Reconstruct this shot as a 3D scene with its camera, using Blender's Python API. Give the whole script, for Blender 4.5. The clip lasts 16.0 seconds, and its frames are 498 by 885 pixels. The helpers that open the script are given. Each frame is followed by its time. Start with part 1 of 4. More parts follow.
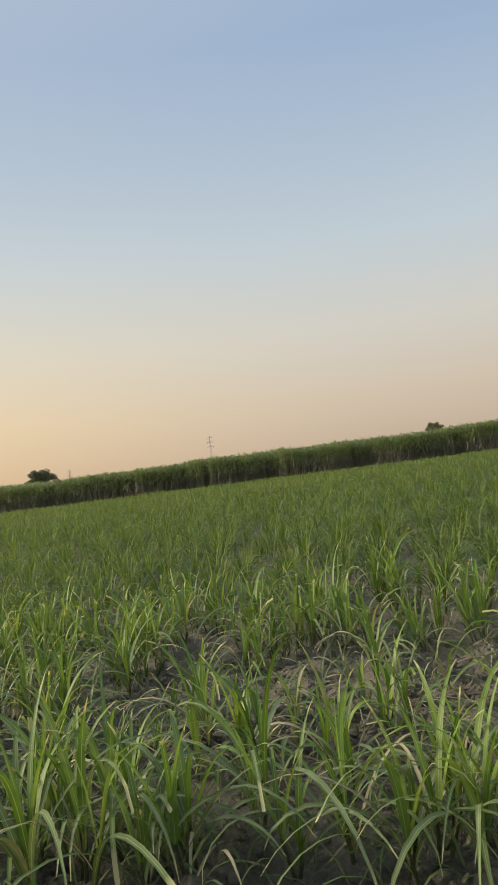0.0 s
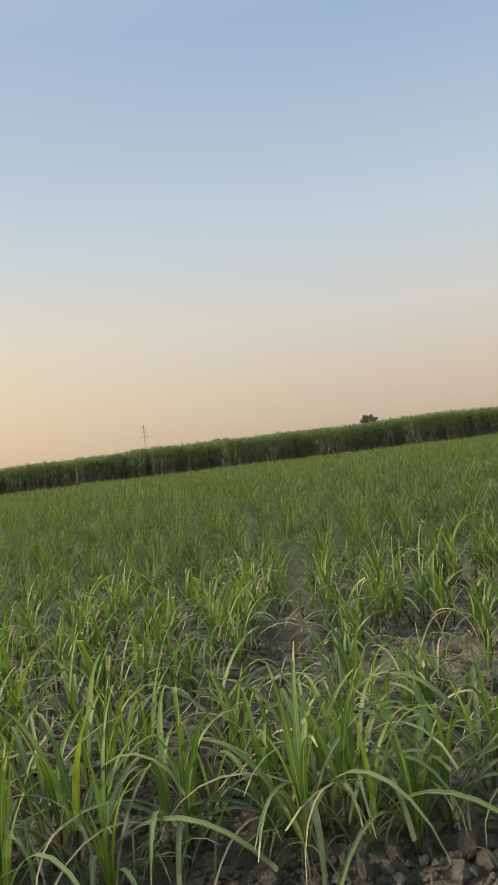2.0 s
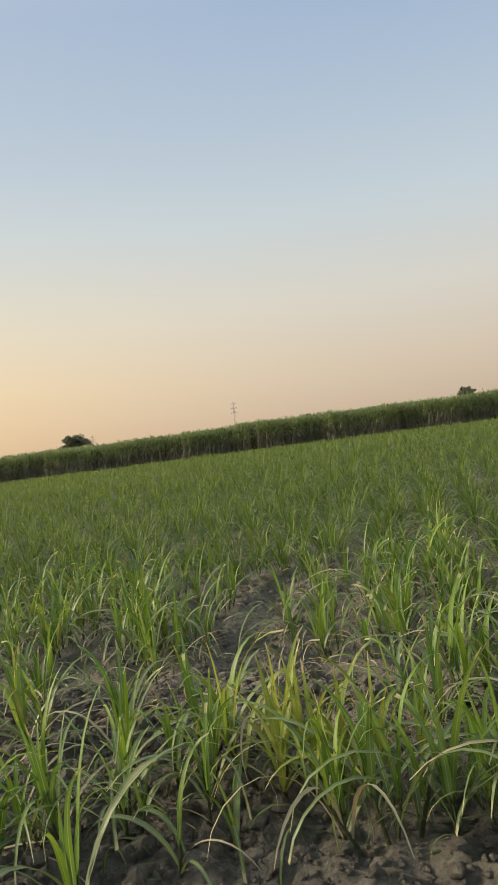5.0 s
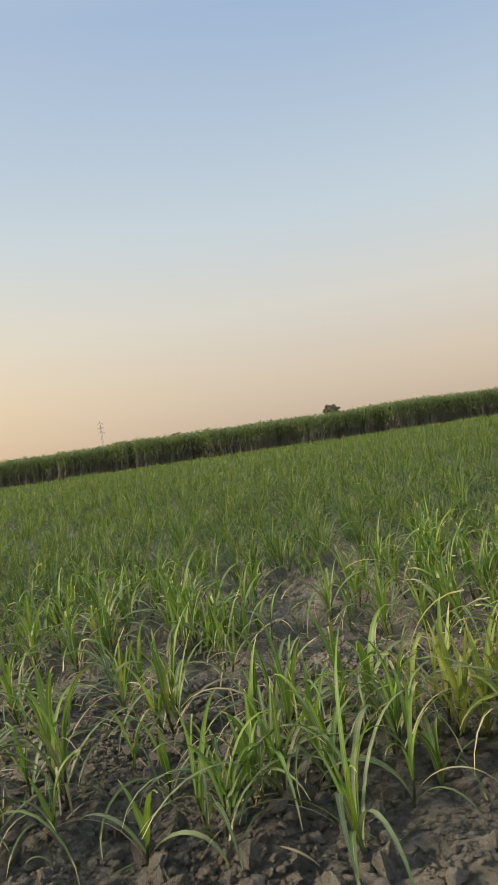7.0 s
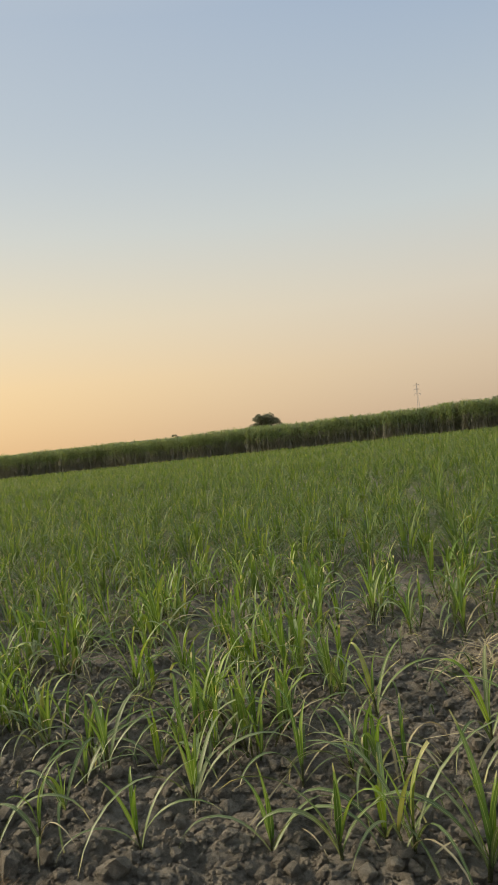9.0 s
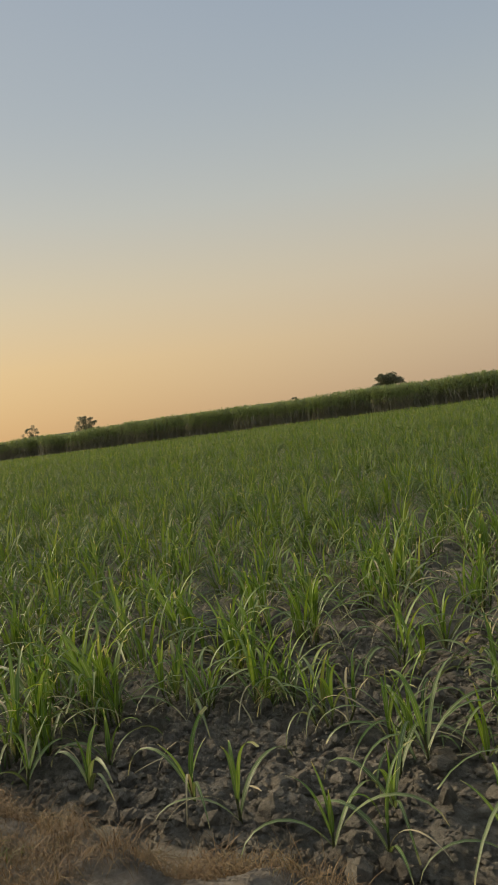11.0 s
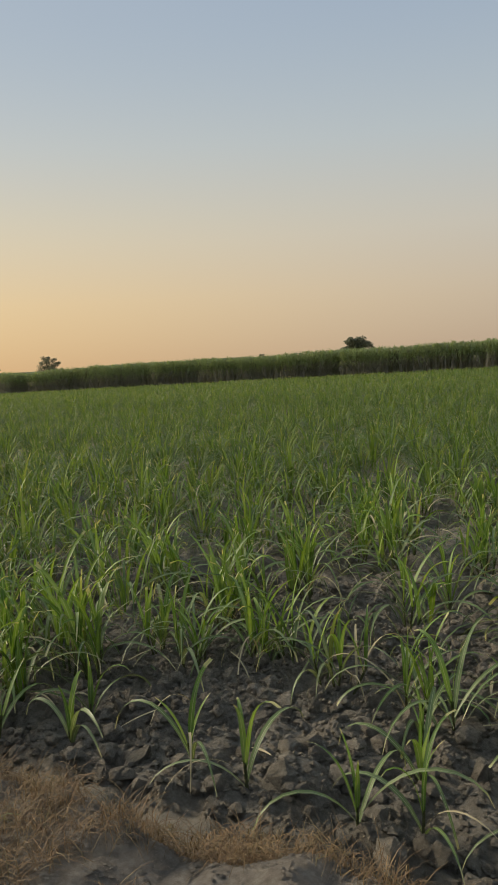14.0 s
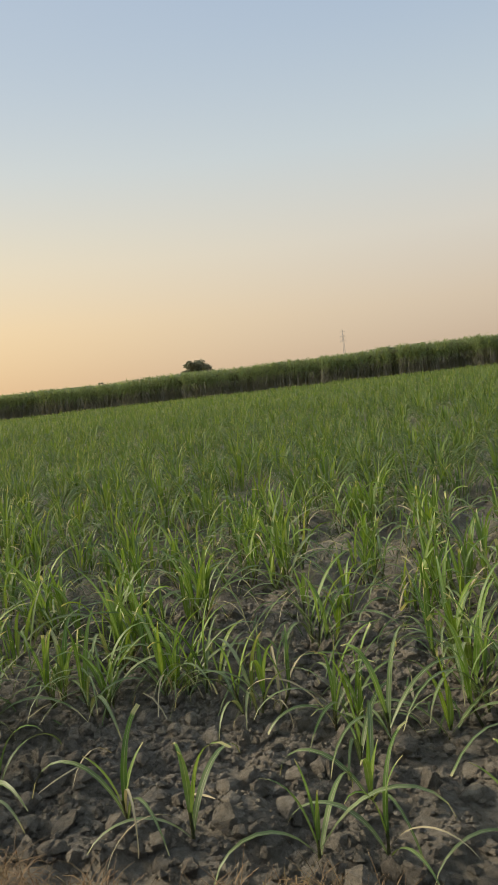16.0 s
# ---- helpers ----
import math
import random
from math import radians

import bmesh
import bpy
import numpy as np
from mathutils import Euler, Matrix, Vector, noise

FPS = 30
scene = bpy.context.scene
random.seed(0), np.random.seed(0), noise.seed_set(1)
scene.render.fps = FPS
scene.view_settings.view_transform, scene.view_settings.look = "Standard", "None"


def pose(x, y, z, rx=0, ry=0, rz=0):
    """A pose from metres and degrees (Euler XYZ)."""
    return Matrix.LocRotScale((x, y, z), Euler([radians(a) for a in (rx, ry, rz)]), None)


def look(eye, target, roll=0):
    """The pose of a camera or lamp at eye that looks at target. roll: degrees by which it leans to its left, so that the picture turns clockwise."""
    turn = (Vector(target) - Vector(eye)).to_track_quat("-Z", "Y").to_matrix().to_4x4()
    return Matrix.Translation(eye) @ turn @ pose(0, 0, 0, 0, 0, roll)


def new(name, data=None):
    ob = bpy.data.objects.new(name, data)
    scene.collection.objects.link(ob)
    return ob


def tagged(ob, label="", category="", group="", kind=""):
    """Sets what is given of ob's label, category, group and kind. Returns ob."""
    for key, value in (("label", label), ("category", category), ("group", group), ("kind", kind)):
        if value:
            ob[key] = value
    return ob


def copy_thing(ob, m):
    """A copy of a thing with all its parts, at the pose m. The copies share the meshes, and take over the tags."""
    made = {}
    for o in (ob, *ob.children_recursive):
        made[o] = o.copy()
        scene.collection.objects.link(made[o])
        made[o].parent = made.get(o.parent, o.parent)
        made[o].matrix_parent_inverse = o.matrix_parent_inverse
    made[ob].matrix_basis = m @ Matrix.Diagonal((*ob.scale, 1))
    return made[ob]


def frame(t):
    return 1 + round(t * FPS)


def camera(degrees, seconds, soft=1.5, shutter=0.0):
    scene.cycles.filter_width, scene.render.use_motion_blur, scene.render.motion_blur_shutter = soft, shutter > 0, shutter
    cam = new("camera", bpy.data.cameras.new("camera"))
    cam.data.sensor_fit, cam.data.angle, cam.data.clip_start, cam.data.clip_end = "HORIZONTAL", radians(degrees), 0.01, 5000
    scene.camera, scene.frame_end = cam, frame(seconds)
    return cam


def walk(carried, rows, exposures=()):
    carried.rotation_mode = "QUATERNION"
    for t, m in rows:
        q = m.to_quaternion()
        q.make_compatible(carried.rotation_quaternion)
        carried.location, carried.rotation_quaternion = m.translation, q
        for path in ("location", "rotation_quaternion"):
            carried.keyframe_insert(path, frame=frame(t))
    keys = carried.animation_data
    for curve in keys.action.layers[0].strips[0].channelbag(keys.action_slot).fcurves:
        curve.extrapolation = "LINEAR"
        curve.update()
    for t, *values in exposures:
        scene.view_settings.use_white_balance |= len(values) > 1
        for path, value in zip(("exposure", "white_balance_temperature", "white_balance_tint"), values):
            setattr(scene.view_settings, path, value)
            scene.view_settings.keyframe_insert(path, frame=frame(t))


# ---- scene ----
PATH = [
    # seconds, eye, target, lean
    (0, (0.025, 0.249, 1.398), (-0.19, 2.237, 1.475), -7.4),
    (0.5, (-0.253, 0.147, 1.422), (-0.418, 2.138, 1.51), -7.3),
    (1, (-0.559, 0.148, 1.422), (-0.695, 2.142, 1.497), -8.0),
    (1.5, (-0.857, 0.12, 1.453), (-0.962, 2.116, 1.503), -7.8),
    (2, (-1.14, 0.103, 1.483), (-1.18, 2.102, 1.513), -7.0),
    (2.5, (-1.421, 0.147, 1.477), (-1.388, 2.147, 1.487), -6.3),
    (3, (-1.689, 0.169, 1.475), (-1.555, 2.165, 1.458), -5.9),
    (3.5, (-2.079, 0.126, 1.446), (-1.931, 2.121, 1.431), -5.6),
    (4, (-2.496, 0.176, 1.393), (-2.665, 2.169, 1.41), -6.2),
    (4.5, (-2.865, 0.233, 1.422), (-3.165, 2.21, 1.424), -6.9),
    (4.7, (-3.015, 0.223, 1.428), (-3.318, 2.2, 1.424), -7.2),
    (6.8, (-4.433, -0.233, 1.494), (-4.335, 1.764, 1.474), -8.8),
    (7, (-4.54, -0.231, 1.488), (-4.454, 1.767, 1.484), -8.5),
    (7.5, (-4.833, -0.26, 1.508), (-4.828, 1.74, 1.53), -7.5),
    (7.7, (-4.998, -0.265, 1.519), (-5.111, 1.732, 1.515), -6.5),
    (7.9, (-5.136, -0.25, 1.523), (-5.438, 1.727, 1.504), -6.6),
    (8, (-5.202, -0.267, 1.518), (-5.605, 1.692, 1.503), -6.3),
    (8.3, (-5.402, -0.236, 1.489), (-5.999, 1.673, 1.498), -6.3),
    (8.5, (-5.556, -0.211, 1.496), (-6.228, 1.673, 1.5), -6.0),
    (9, (-5.858, -0.246, 1.53), (-6.581, 1.618, 1.531), -6.3),
    (9.5, (-6.197, -0.185, 1.518), (-7.016, 1.639, 1.52), -5.9),
    (10, (-6.428, -0.164, 1.541), (-7.293, 1.639, 1.535), -4.8),
    (10.2, (-6.524, -0.175, 1.539), (-7.364, 1.64, 1.508), -6.3),
    (12.3, (-7.132, 0.197, 1.422), (-8.408, 1.736, 1.377), -8.2),
    (12.5, (-7.119, 0.198, 1.412), (-8.367, 1.759, 1.353), -7.9),
    (13, (-7.137, 0.2, 1.397), (-8.35, 1.785, 1.259), -6.9),
    (13.5, (-7.166, 0.201, 1.377), (-8.454, 1.717, 1.17), -6.7),
    (14, (-7.285, 0.154, 1.393), (-8.217, 1.914, 1.206), -3.4),
    (14.1, (-7.319, 0.134, 1.395), (-8.128, 1.957, 1.251), -3.1),
    (14.5, (-7.425, 0.089, 1.406), (-8.135, 1.956, 1.309), -2.3),
    (15, (-7.526, 0.169, 1.385), (-8.303, 2.01, 1.3), -6.5),
    (15.5, (-7.544, 0.21, 1.386), (-8.168, 2.107, 1.276), -5.3),
    (16, (-7.553, 0.179, 1.392), (-8.101, 2.096, 1.234), -6.7),
]
cam = camera(36.7, 16.0, soft=1.2)


walk(cam, [(t, look(*row)) for t, *row in PATH],
     exposures=[(0.0, -0.07, 6500, 10), (0.5, -0.02, 6500, 10), (1.0, -0.09, 6450, 10), (1.5, -0.05, 6450, 10), (2.0, -0.03, 6400, 10), (3.0, 0.05, 6400, 10), (3.5, 0.09, 6400, 10), (4.0, 0.02, 6500, 10), (4.5, 0.0, 6600, 10), (7.0, 0.03, 6450, 10), (8.0, 0.0, 6650, 10), (8.5, -0.12, 6800, 10), (9.0, -0.08, 6850, 10),
                (10.2, -0.29, 7050, 10), (12.5, -0.55, 6850, 10), (13.0, -0.42, 6850, 10), (13.5, -0.40, 6700, 10), (14.0, -0.36, 6450, 10), (14.5, -0.13, 6700, 10), (15.0, -0.14, 6800, 10), (16.0, -0.04, 6550, 10)])

# ---- world and sun: a hazy evening, the sun low behind the cane ----
SUN_AZ, SUN_EL = radians(90), radians(24.0)
TO_SUN = Vector((-math.sin(SUN_AZ) * math.cos(SUN_EL), math.cos(SUN_AZ) * math.cos(SUN_EL), math.sin(SUN_EL)))
world = bpy.data.worlds.new("evening_sky")
scene.world = world
world.use_nodes = True
wn = world.node_tree


def sky_world():
    """A clear Nishita sky under a veil of evening haze: peach at the horizon, pale blue above, golden towards the sun."""
    add, link = wn.nodes.new, wn.links.new
    sky = add("ShaderNodeTexSky")
    sky.sky_type, sky.sun_disc = "NISHITA", False
    sky.sun_elevation, sky.sun_rotation, sky.altitude = SUN_EL, -SUN_AZ, 200
    sky.air_density, sky.dust_density, sky.ozone_density = 1.0, 2.0, 1.5
    clear = wn.nodes["Background"]
    clear.inputs["Strength"].default_value = 0.12
    link(sky.outputs[0], clear.inputs["Color"])
    at = add("ShaderNodeTexCoord")
    xyz = add("ShaderNodeSeparateXYZ")
    link(at.outputs["Generated"], xyz.inputs[0])
    veil = add("ShaderNodeValToRGB")
    link(xyz.outputs["Z"], veil.inputs[0])
    el = veil.color_ramp.elements
    stops = HAZE
    while len(el) < len(stops):
        el.new(0.5)
    for e, (p, c) in zip(el, stops):
        e.position, e.color = p, (*c, 1)
    dot = add("ShaderNodeVectorMath")
    dot.operation = "DOT_PRODUCT"
    link(at.outputs["Generated"], dot.inputs[0])
    dot.inputs[1].default_value = TO_SUN
    near = add("ShaderNodeMapRange")
    near.interpolation_type = "SMOOTHSTEP"
    near.inputs["From Min"].default_value, near.inputs["From Max"].default_value = GLOW_FROM, 1.1
    link(dot.outputs["Value"], near.inputs["Value"])
    low = add("ShaderNodeMapRange")
    low.inputs["From Min"].default_value, low.inputs["From Max"].default_value = 0.0, GLOW_TOP
    low.inputs["To Min"].default_value, low.inputs["To Max"].default_value = 1.0, 0.0
    low.interpolation_type = "SMOOTHSTEP"
    link(xyz.outputs["Z"], low.inputs["Value"])
    both = add("ShaderNodeMath")
    both.operation = "MULTIPLY"
    link(near.outputs[0], both.inputs[0])
    link(low.outputs[0], both.inputs[1])
    share = add("ShaderNodeMath")
    share.operation = "MULTIPLY"
    share.inputs[1].default_value = 0.5
    link(near.outputs[0], share.inputs[0])
    pale = add("ShaderNodeMix")
    pale.data_type = "RGBA"
    link(share.outputs[0], pale.inputs[0])
    link(veil.outputs[0], pale.inputs[6])
    pale.inputs[7].default_value = (*PALE, 1)
    gold = add("ShaderNodeMix")
    gold.data_type = "RGBA"
    link(both.outputs[0], gold.inputs[0])
    link(pale.outputs[2], gold.inputs[6])
    glow = add("ShaderNodeValToRGB")
    link(xyz.outputs["Z"], glow.inputs[0])
    el = glow.color_ramp.elements
    while len(el) < len(GOLD):
        el.new(0.5)
    for e, (p, c) in zip(el, GOLD):
        e.position, e.color = p, (*c, 1)
    link(glow.outputs[0], gold.inputs[7])
    haze = add("ShaderNodeBackground")
    link(gold.outputs[2], haze.inputs["Color"])
    mix = add("ShaderNodeMixShader")
    mix.inputs[0].default_value = 0.85
    link(clear.outputs[0], mix.inputs[1])
    link(haze.outputs[0], mix.inputs[2])
    link(mix.outputs[0], wn.nodes["World Output"].inputs["Surface"])


HAZE = [(0.0, (0.60, 0.45, 0.335)), (0.08, (0.71, 0.575, 0.43)), (0.17, (0.735, 0.69, 0.60)), (0.28, (0.61, 0.695, 0.735)), (0.50, (0.37, 0.50, 0.70)), (0.72, (0.50, 0.59, 0.72)), (1.0, (0.66, 0.71, 0.74))]
GLOW_FROM, GLOW_TOP, GOLD, PALE = -0.2, 0.42, [(0.0, (0.94, 0.52, 0.19)), (0.10, (1.20, 0.77, 0.26)), (0.20, (1.16, 0.88, 0.40)), (0.4, (1.0, 0.92, 0.66))], (0.69, 0.74, 0.74)
sky_world()

sun_data = bpy.data.lights.new("sun", "SUN")
sun_data.energy, sun_data.angle, sun_data.color = 5.2, radians(18), (1.0, 0.85, 0.64)
sun = new("sun", sun_data)
sun.rotation_euler = (-TO_SUN).to_track_quat("-Z", "Y").to_euler()


# ---- materials ----
class Mat:
    """A node material under construction: node() adds a node, link() joins two sockets."""

    def __init__(self, name, rough=0.8, spec=0.3):
        self.m = bpy.data.materials.new(name)
        self.m.use_nodes = True
        self.t = self.m.node_tree
        self.p = self.t.nodes["Principled BSDF"]
        self.out = self.t.nodes["Material Output"]
        self.p.inputs["Roughness"].default_value = rough
        self.p.inputs["Specular IOR Level"].default_value = spec

    def node(self, kind, **props):
        n = self.t.nodes.new(kind)
        for k, v in props.items():
            if k == "blend_type":
                n.blend_type = v
            elif k == "operation":
                n.operation = v
            elif k == "data_type":
                n.data_type = v
            elif k == "uv_map":
                n.uv_map = v
        return n

    def link(self, a, b):
        self.t.links.new(a, b)

    def noise(self, scale, detail=4.0, rough=0.55, space="Object"):
        n = self.node("ShaderNodeTexNoise")
        n.inputs["Scale"].default_value, n.inputs["Detail"].default_value, n.inputs["Roughness"].default_value = scale, detail, rough
        c = self.node("ShaderNodeTexCoord")
        self.link(c.outputs[space], n.inputs["Vector"])
        return n.outputs["Fac"]

    def ramp(self, fac, *stops):
        r = self.node("ShaderNodeValToRGB")
        e = r.color_ramp.elements
        while len(e) < len(stops):
            e.new(0.5)
        for el, (pos, col) in zip(e, stops):
            el.position, el.color = pos, (*col, 1)
        self.link(fac, r.inputs[0])
        return r.outputs[0]

    def mix(self, fac, a, b, how="MIX"):
        n = self.node("ShaderNodeMix", data_type="RGBA", blend_type=how)
        for s, v in ((n.inputs[0], fac), (n.inputs[6], a), (n.inputs[7], b)):
            if isinstance(v, (int, float)):
                s.default_value = v
            elif isinstance(v, tuple):
                s.default_value = (*v, 1)
            else:
                self.link(v, s)
        return n.outputs[2]

    def bump(self, height, dist, strength=1.0):
        b = self.node("ShaderNodeBump")
        b.inputs["Distance"].default_value, b.inputs["Strength"].default_value = dist, strength
        self.link(height, b.inputs["Height"])
        self.link(b.outputs[0], self.p.inputs["Normal"])

    def random(self, island=False):
        if island:
            return self.node("ShaderNodeNewGeometry").outputs["Random Per Island"]
        return self.node("ShaderNodeObjectInfo").outputs["Random"]

    def along(self):
        """The distance along a blade, 0 at its foot and 1 at its tip, and across it, -1 to 1."""
        s = self.node("ShaderNodeSeparateXYZ")
        self.link(self.node("ShaderNodeUVMap", uv_map="blade").outputs[0], s.inputs[0])
        return s.outputs["Y"], s.outputs["X"]

    def see_through(self, colour, share):
        tr = self.node("ShaderNodeBsdfTranslucent")
        self.link(colour, tr.inputs["Color"])
        mx = self.node("ShaderNodeMixShader")
        mx.inputs[0].default_value = share
        self.link(self.p.outputs[0], mx.inputs[1])
        self.link(tr.outputs[0], mx.inputs[2])
        self.link(mx.outputs[0], self.out.inputs["Surface"])


def blade_material(name, greens, tip, rib, island, share=0.36, rough=0.54, patch=9.0, gloss=0.45):
    """Leaf blade: green varying from leaf to leaf, a pale midrib, a dried tip."""
    b = Mat(name, rough, gloss)
    v, u = b.along()
    r = b.random(island)
    n = len(greens)
    col = b.ramp(r, *[(0.95 * k / max(n - 2, 1) if k < n - 1 else 1.0, g) for k, g in enumerate(greens)])
    col = b.mix(b.ramp(b.noise(patch, 3), (0.35, (0, 0, 0)), (0.75, (1, 1, 1))), col, tuple(0.75 * c for c in greens[0]))
    # dried tips start at a different place on each leaf
    add = b.node("ShaderNodeMath", operation="ADD")
    b.link(v, add.inputs[0])
    mul = b.node("ShaderNodeMath", operation="MULTIPLY")
    b.link(r, mul.inputs[0])
    mul.inputs[1].default_value = 0.14
    b.link(mul.outputs[0], add.inputs[1])
    dry = b.ramp(add.outputs[0], (0.97, (0, 0, 0)), (1.1, (1, 1, 1)))
    col = b.mix(dry, col, tip)
    ab = b.node("ShaderNodeMath", operation="ABSOLUTE")
    b.link(u, ab.inputs[0])
    mid = b.ramp(ab.outputs[0], (0.0, (1, 1, 1)), (0.16, (0, 0, 0)))
    col = b.mix(mid, col, rib)
    b.link(col, b.p.inputs["Base Color"])
    # light that comes through a leaf is yellower than what it throws back
    b.see_through(b.mix(1.0, col, (1.25, 1.15, 0.75), "MULTIPLY"), share)
    return b.m


GREENS = [(0.165, 0.295, 0.030), (0.080, 0.160, 0.038), (0.240, 0.360, 0.034), (0.125, 0.220, 0.075), (0.262, 0.360, 0.044), (0.165, 0.255, 0.095), (0.068, 0.138, 0.030), (0.200, 0.305, 0.075), (0.36, 0.35, 0.12)]
FIELD_GREENS = [(0.132, 0.226, 0.034), (0.082, 0.148, 0.040), (0.192, 0.282, 0.038), (0.134, 0.204, 0.068), (0.064, 0.117, 0.032), (0.204, 0.262, 0.098), (0.168, 0.250, 0.042), (0.100, 0.174, 0.040), (0.202, 0.280, 0.050), (0.238, 0.260, 0.092)]
ARCHING = [(0.160, 0.230, 0.080), (0.225, 0.290, 0.125), (0.110, 0.172, 0.052), (0.285, 0.340, 0.170), (0.178, 0.268, 0.066), (0.084, 0.138, 0.042), (0.38, 0.38, 0.18)]
YELLOWS = [(0.25, 0.33, 0.05), (0.34, 0.385, 0.08), (0.21, 0.31, 0.05), (0.42, 0.42, 0.15)]
M_YELLOW = blade_material("yellowing_cane_leaf", YELLOWS, (0.48, 0.40, 0.22), (0.40, 0.38, 0.18), False)
M_LEAF = blade_material("young_cane_leaf", GREENS, (0.46, 0.45, 0.19), (0.30, 0.36, 0.16), False)
M_ARCH = blade_material("arching_cane_leaf", ARCHING, (0.46, 0.44, 0.22), (0.38, 0.42, 0.23), False, 0.3, 0.5)
M_FIELD = blade_material("young_cane_field_leaf", FIELD_GREENS, (0.38, 0.38, 0.16), (0.17, 0.25, 0.08), True, 0.40, 0.6, 9.0, 0.3)
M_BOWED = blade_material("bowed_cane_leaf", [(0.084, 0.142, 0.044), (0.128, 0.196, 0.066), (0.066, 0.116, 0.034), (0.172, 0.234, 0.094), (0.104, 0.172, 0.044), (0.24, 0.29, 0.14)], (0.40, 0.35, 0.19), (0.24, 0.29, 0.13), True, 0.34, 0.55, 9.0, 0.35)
# the tall cane's greens are lifted and greyed to paint in distance haze
M_TALL = blade_material("hazy_tall_cane_leaf", [(0.22, 0.30, 0.14), (0.27, 0.35, 0.15), (0.34, 0.41, 0.16), (0.18, 0.26, 0.135)], (0.38, 0.40, 0.18), (0.30, 0.34, 0.16), True, 0.45, 0.54, 0.8)
M_DEAD = blade_material("dry_cane_leaf", [(0.21, 0.205, 0.165), (0.26, 0.25, 0.20), (0.17, 0.17, 0.14), (0.20, 0.23, 0.14)], (0.28, 0.25, 0.19), (0.26, 0.24, 0.18), True, 0.25, 0.7)
M_STRAW = blade_material("dry_grass", [(0.17, 0.10, 0.045), (0.38, 0.26, 0.12), (0.08, 0.050, 0.026), (0.14, 0.12, 0.045), (0.25, 0.145, 0.06), (0.050, 0.034, 0.020), (0.25, 0.165, 0.075)], (0.55, 0.40, 0.22), (0.45, 0.30, 0.16), True, 0.15, 0.7)


M_OLIVE = blade_material("olive_grass", [(0.11, 0.16, 0.035), (0.18, 0.20, 0.05), (0.08, 0.13, 0.03), (0.27, 0.22, 0.08)], (0.36, 0.30, 0.13), (0.3, 0.28, 0.12), True, 0.3, 0.6)
M_TRASH = blade_material("bleached_trash", [(0.40, 0.345, 0.20), (0.49, 0.435, 0.27), (0.32, 0.265, 0.15)], (0.52, 0.46, 0.30), (0.47, 0.41, 0.25), True, 0.2, 0.7)


def soil_material(name, dark, mid, light, unit=1.0):
    """Dry earth. unit: the size in metres of one unit of the object's own space."""
    s = Mat(name, 0.92, 0.15)
    big, fine = s.noise(0.9 * unit, 5), s.noise(34.0 * unit, 10, 0.75)
    col = s.ramp(fine, (0.25, dark), (0.5, mid), (0.78, light))
    col = s.mix(s.ramp(big, (0.35, (0, 0, 0)), (0.7, (1, 1, 1))), col, s.ramp(fine, (0.3, tuple(0.7 * c for c in dark)), (0.75, mid)))
    s.link(col, s.p.inputs["Base Color"])
    s.bump(s.noise(42.0 * unit, 12, 0.85), 0.06, 1.0)
    return s


SOIL = ((0.168, 0.150, 0.120), (0.350, 0.318, 0.258), (0.53, 0.49, 0.41))


def clod_material(name, island, unit=1.0):
    """Dry clods: the soil's own colours, some paler and some darker than others."""
    s = soil_material(name, *SOIL, unit)
    soil = s.p.inputs["Base Color"].links[0].from_socket
    tone = s.ramp(s.random(island), (0.0, (0.76, 0.75, 0.74)), (0.5, (0.96, 0.95, 0.94)), (1.0, (1.16, 1.15, 1.14)))
    s.link(s.mix(1.0, soil, tone, "MULTIPLY"), s.p.inputs["Base Color"])
    s.bump(s.noise(60.0 * unit, 12, 0.85), 0.05, 1.0)
    return s.m


M_CLOD = clod_material("soil_crumb", True)
M_LUMP = clod_material("soil_clod", False, 0.09)


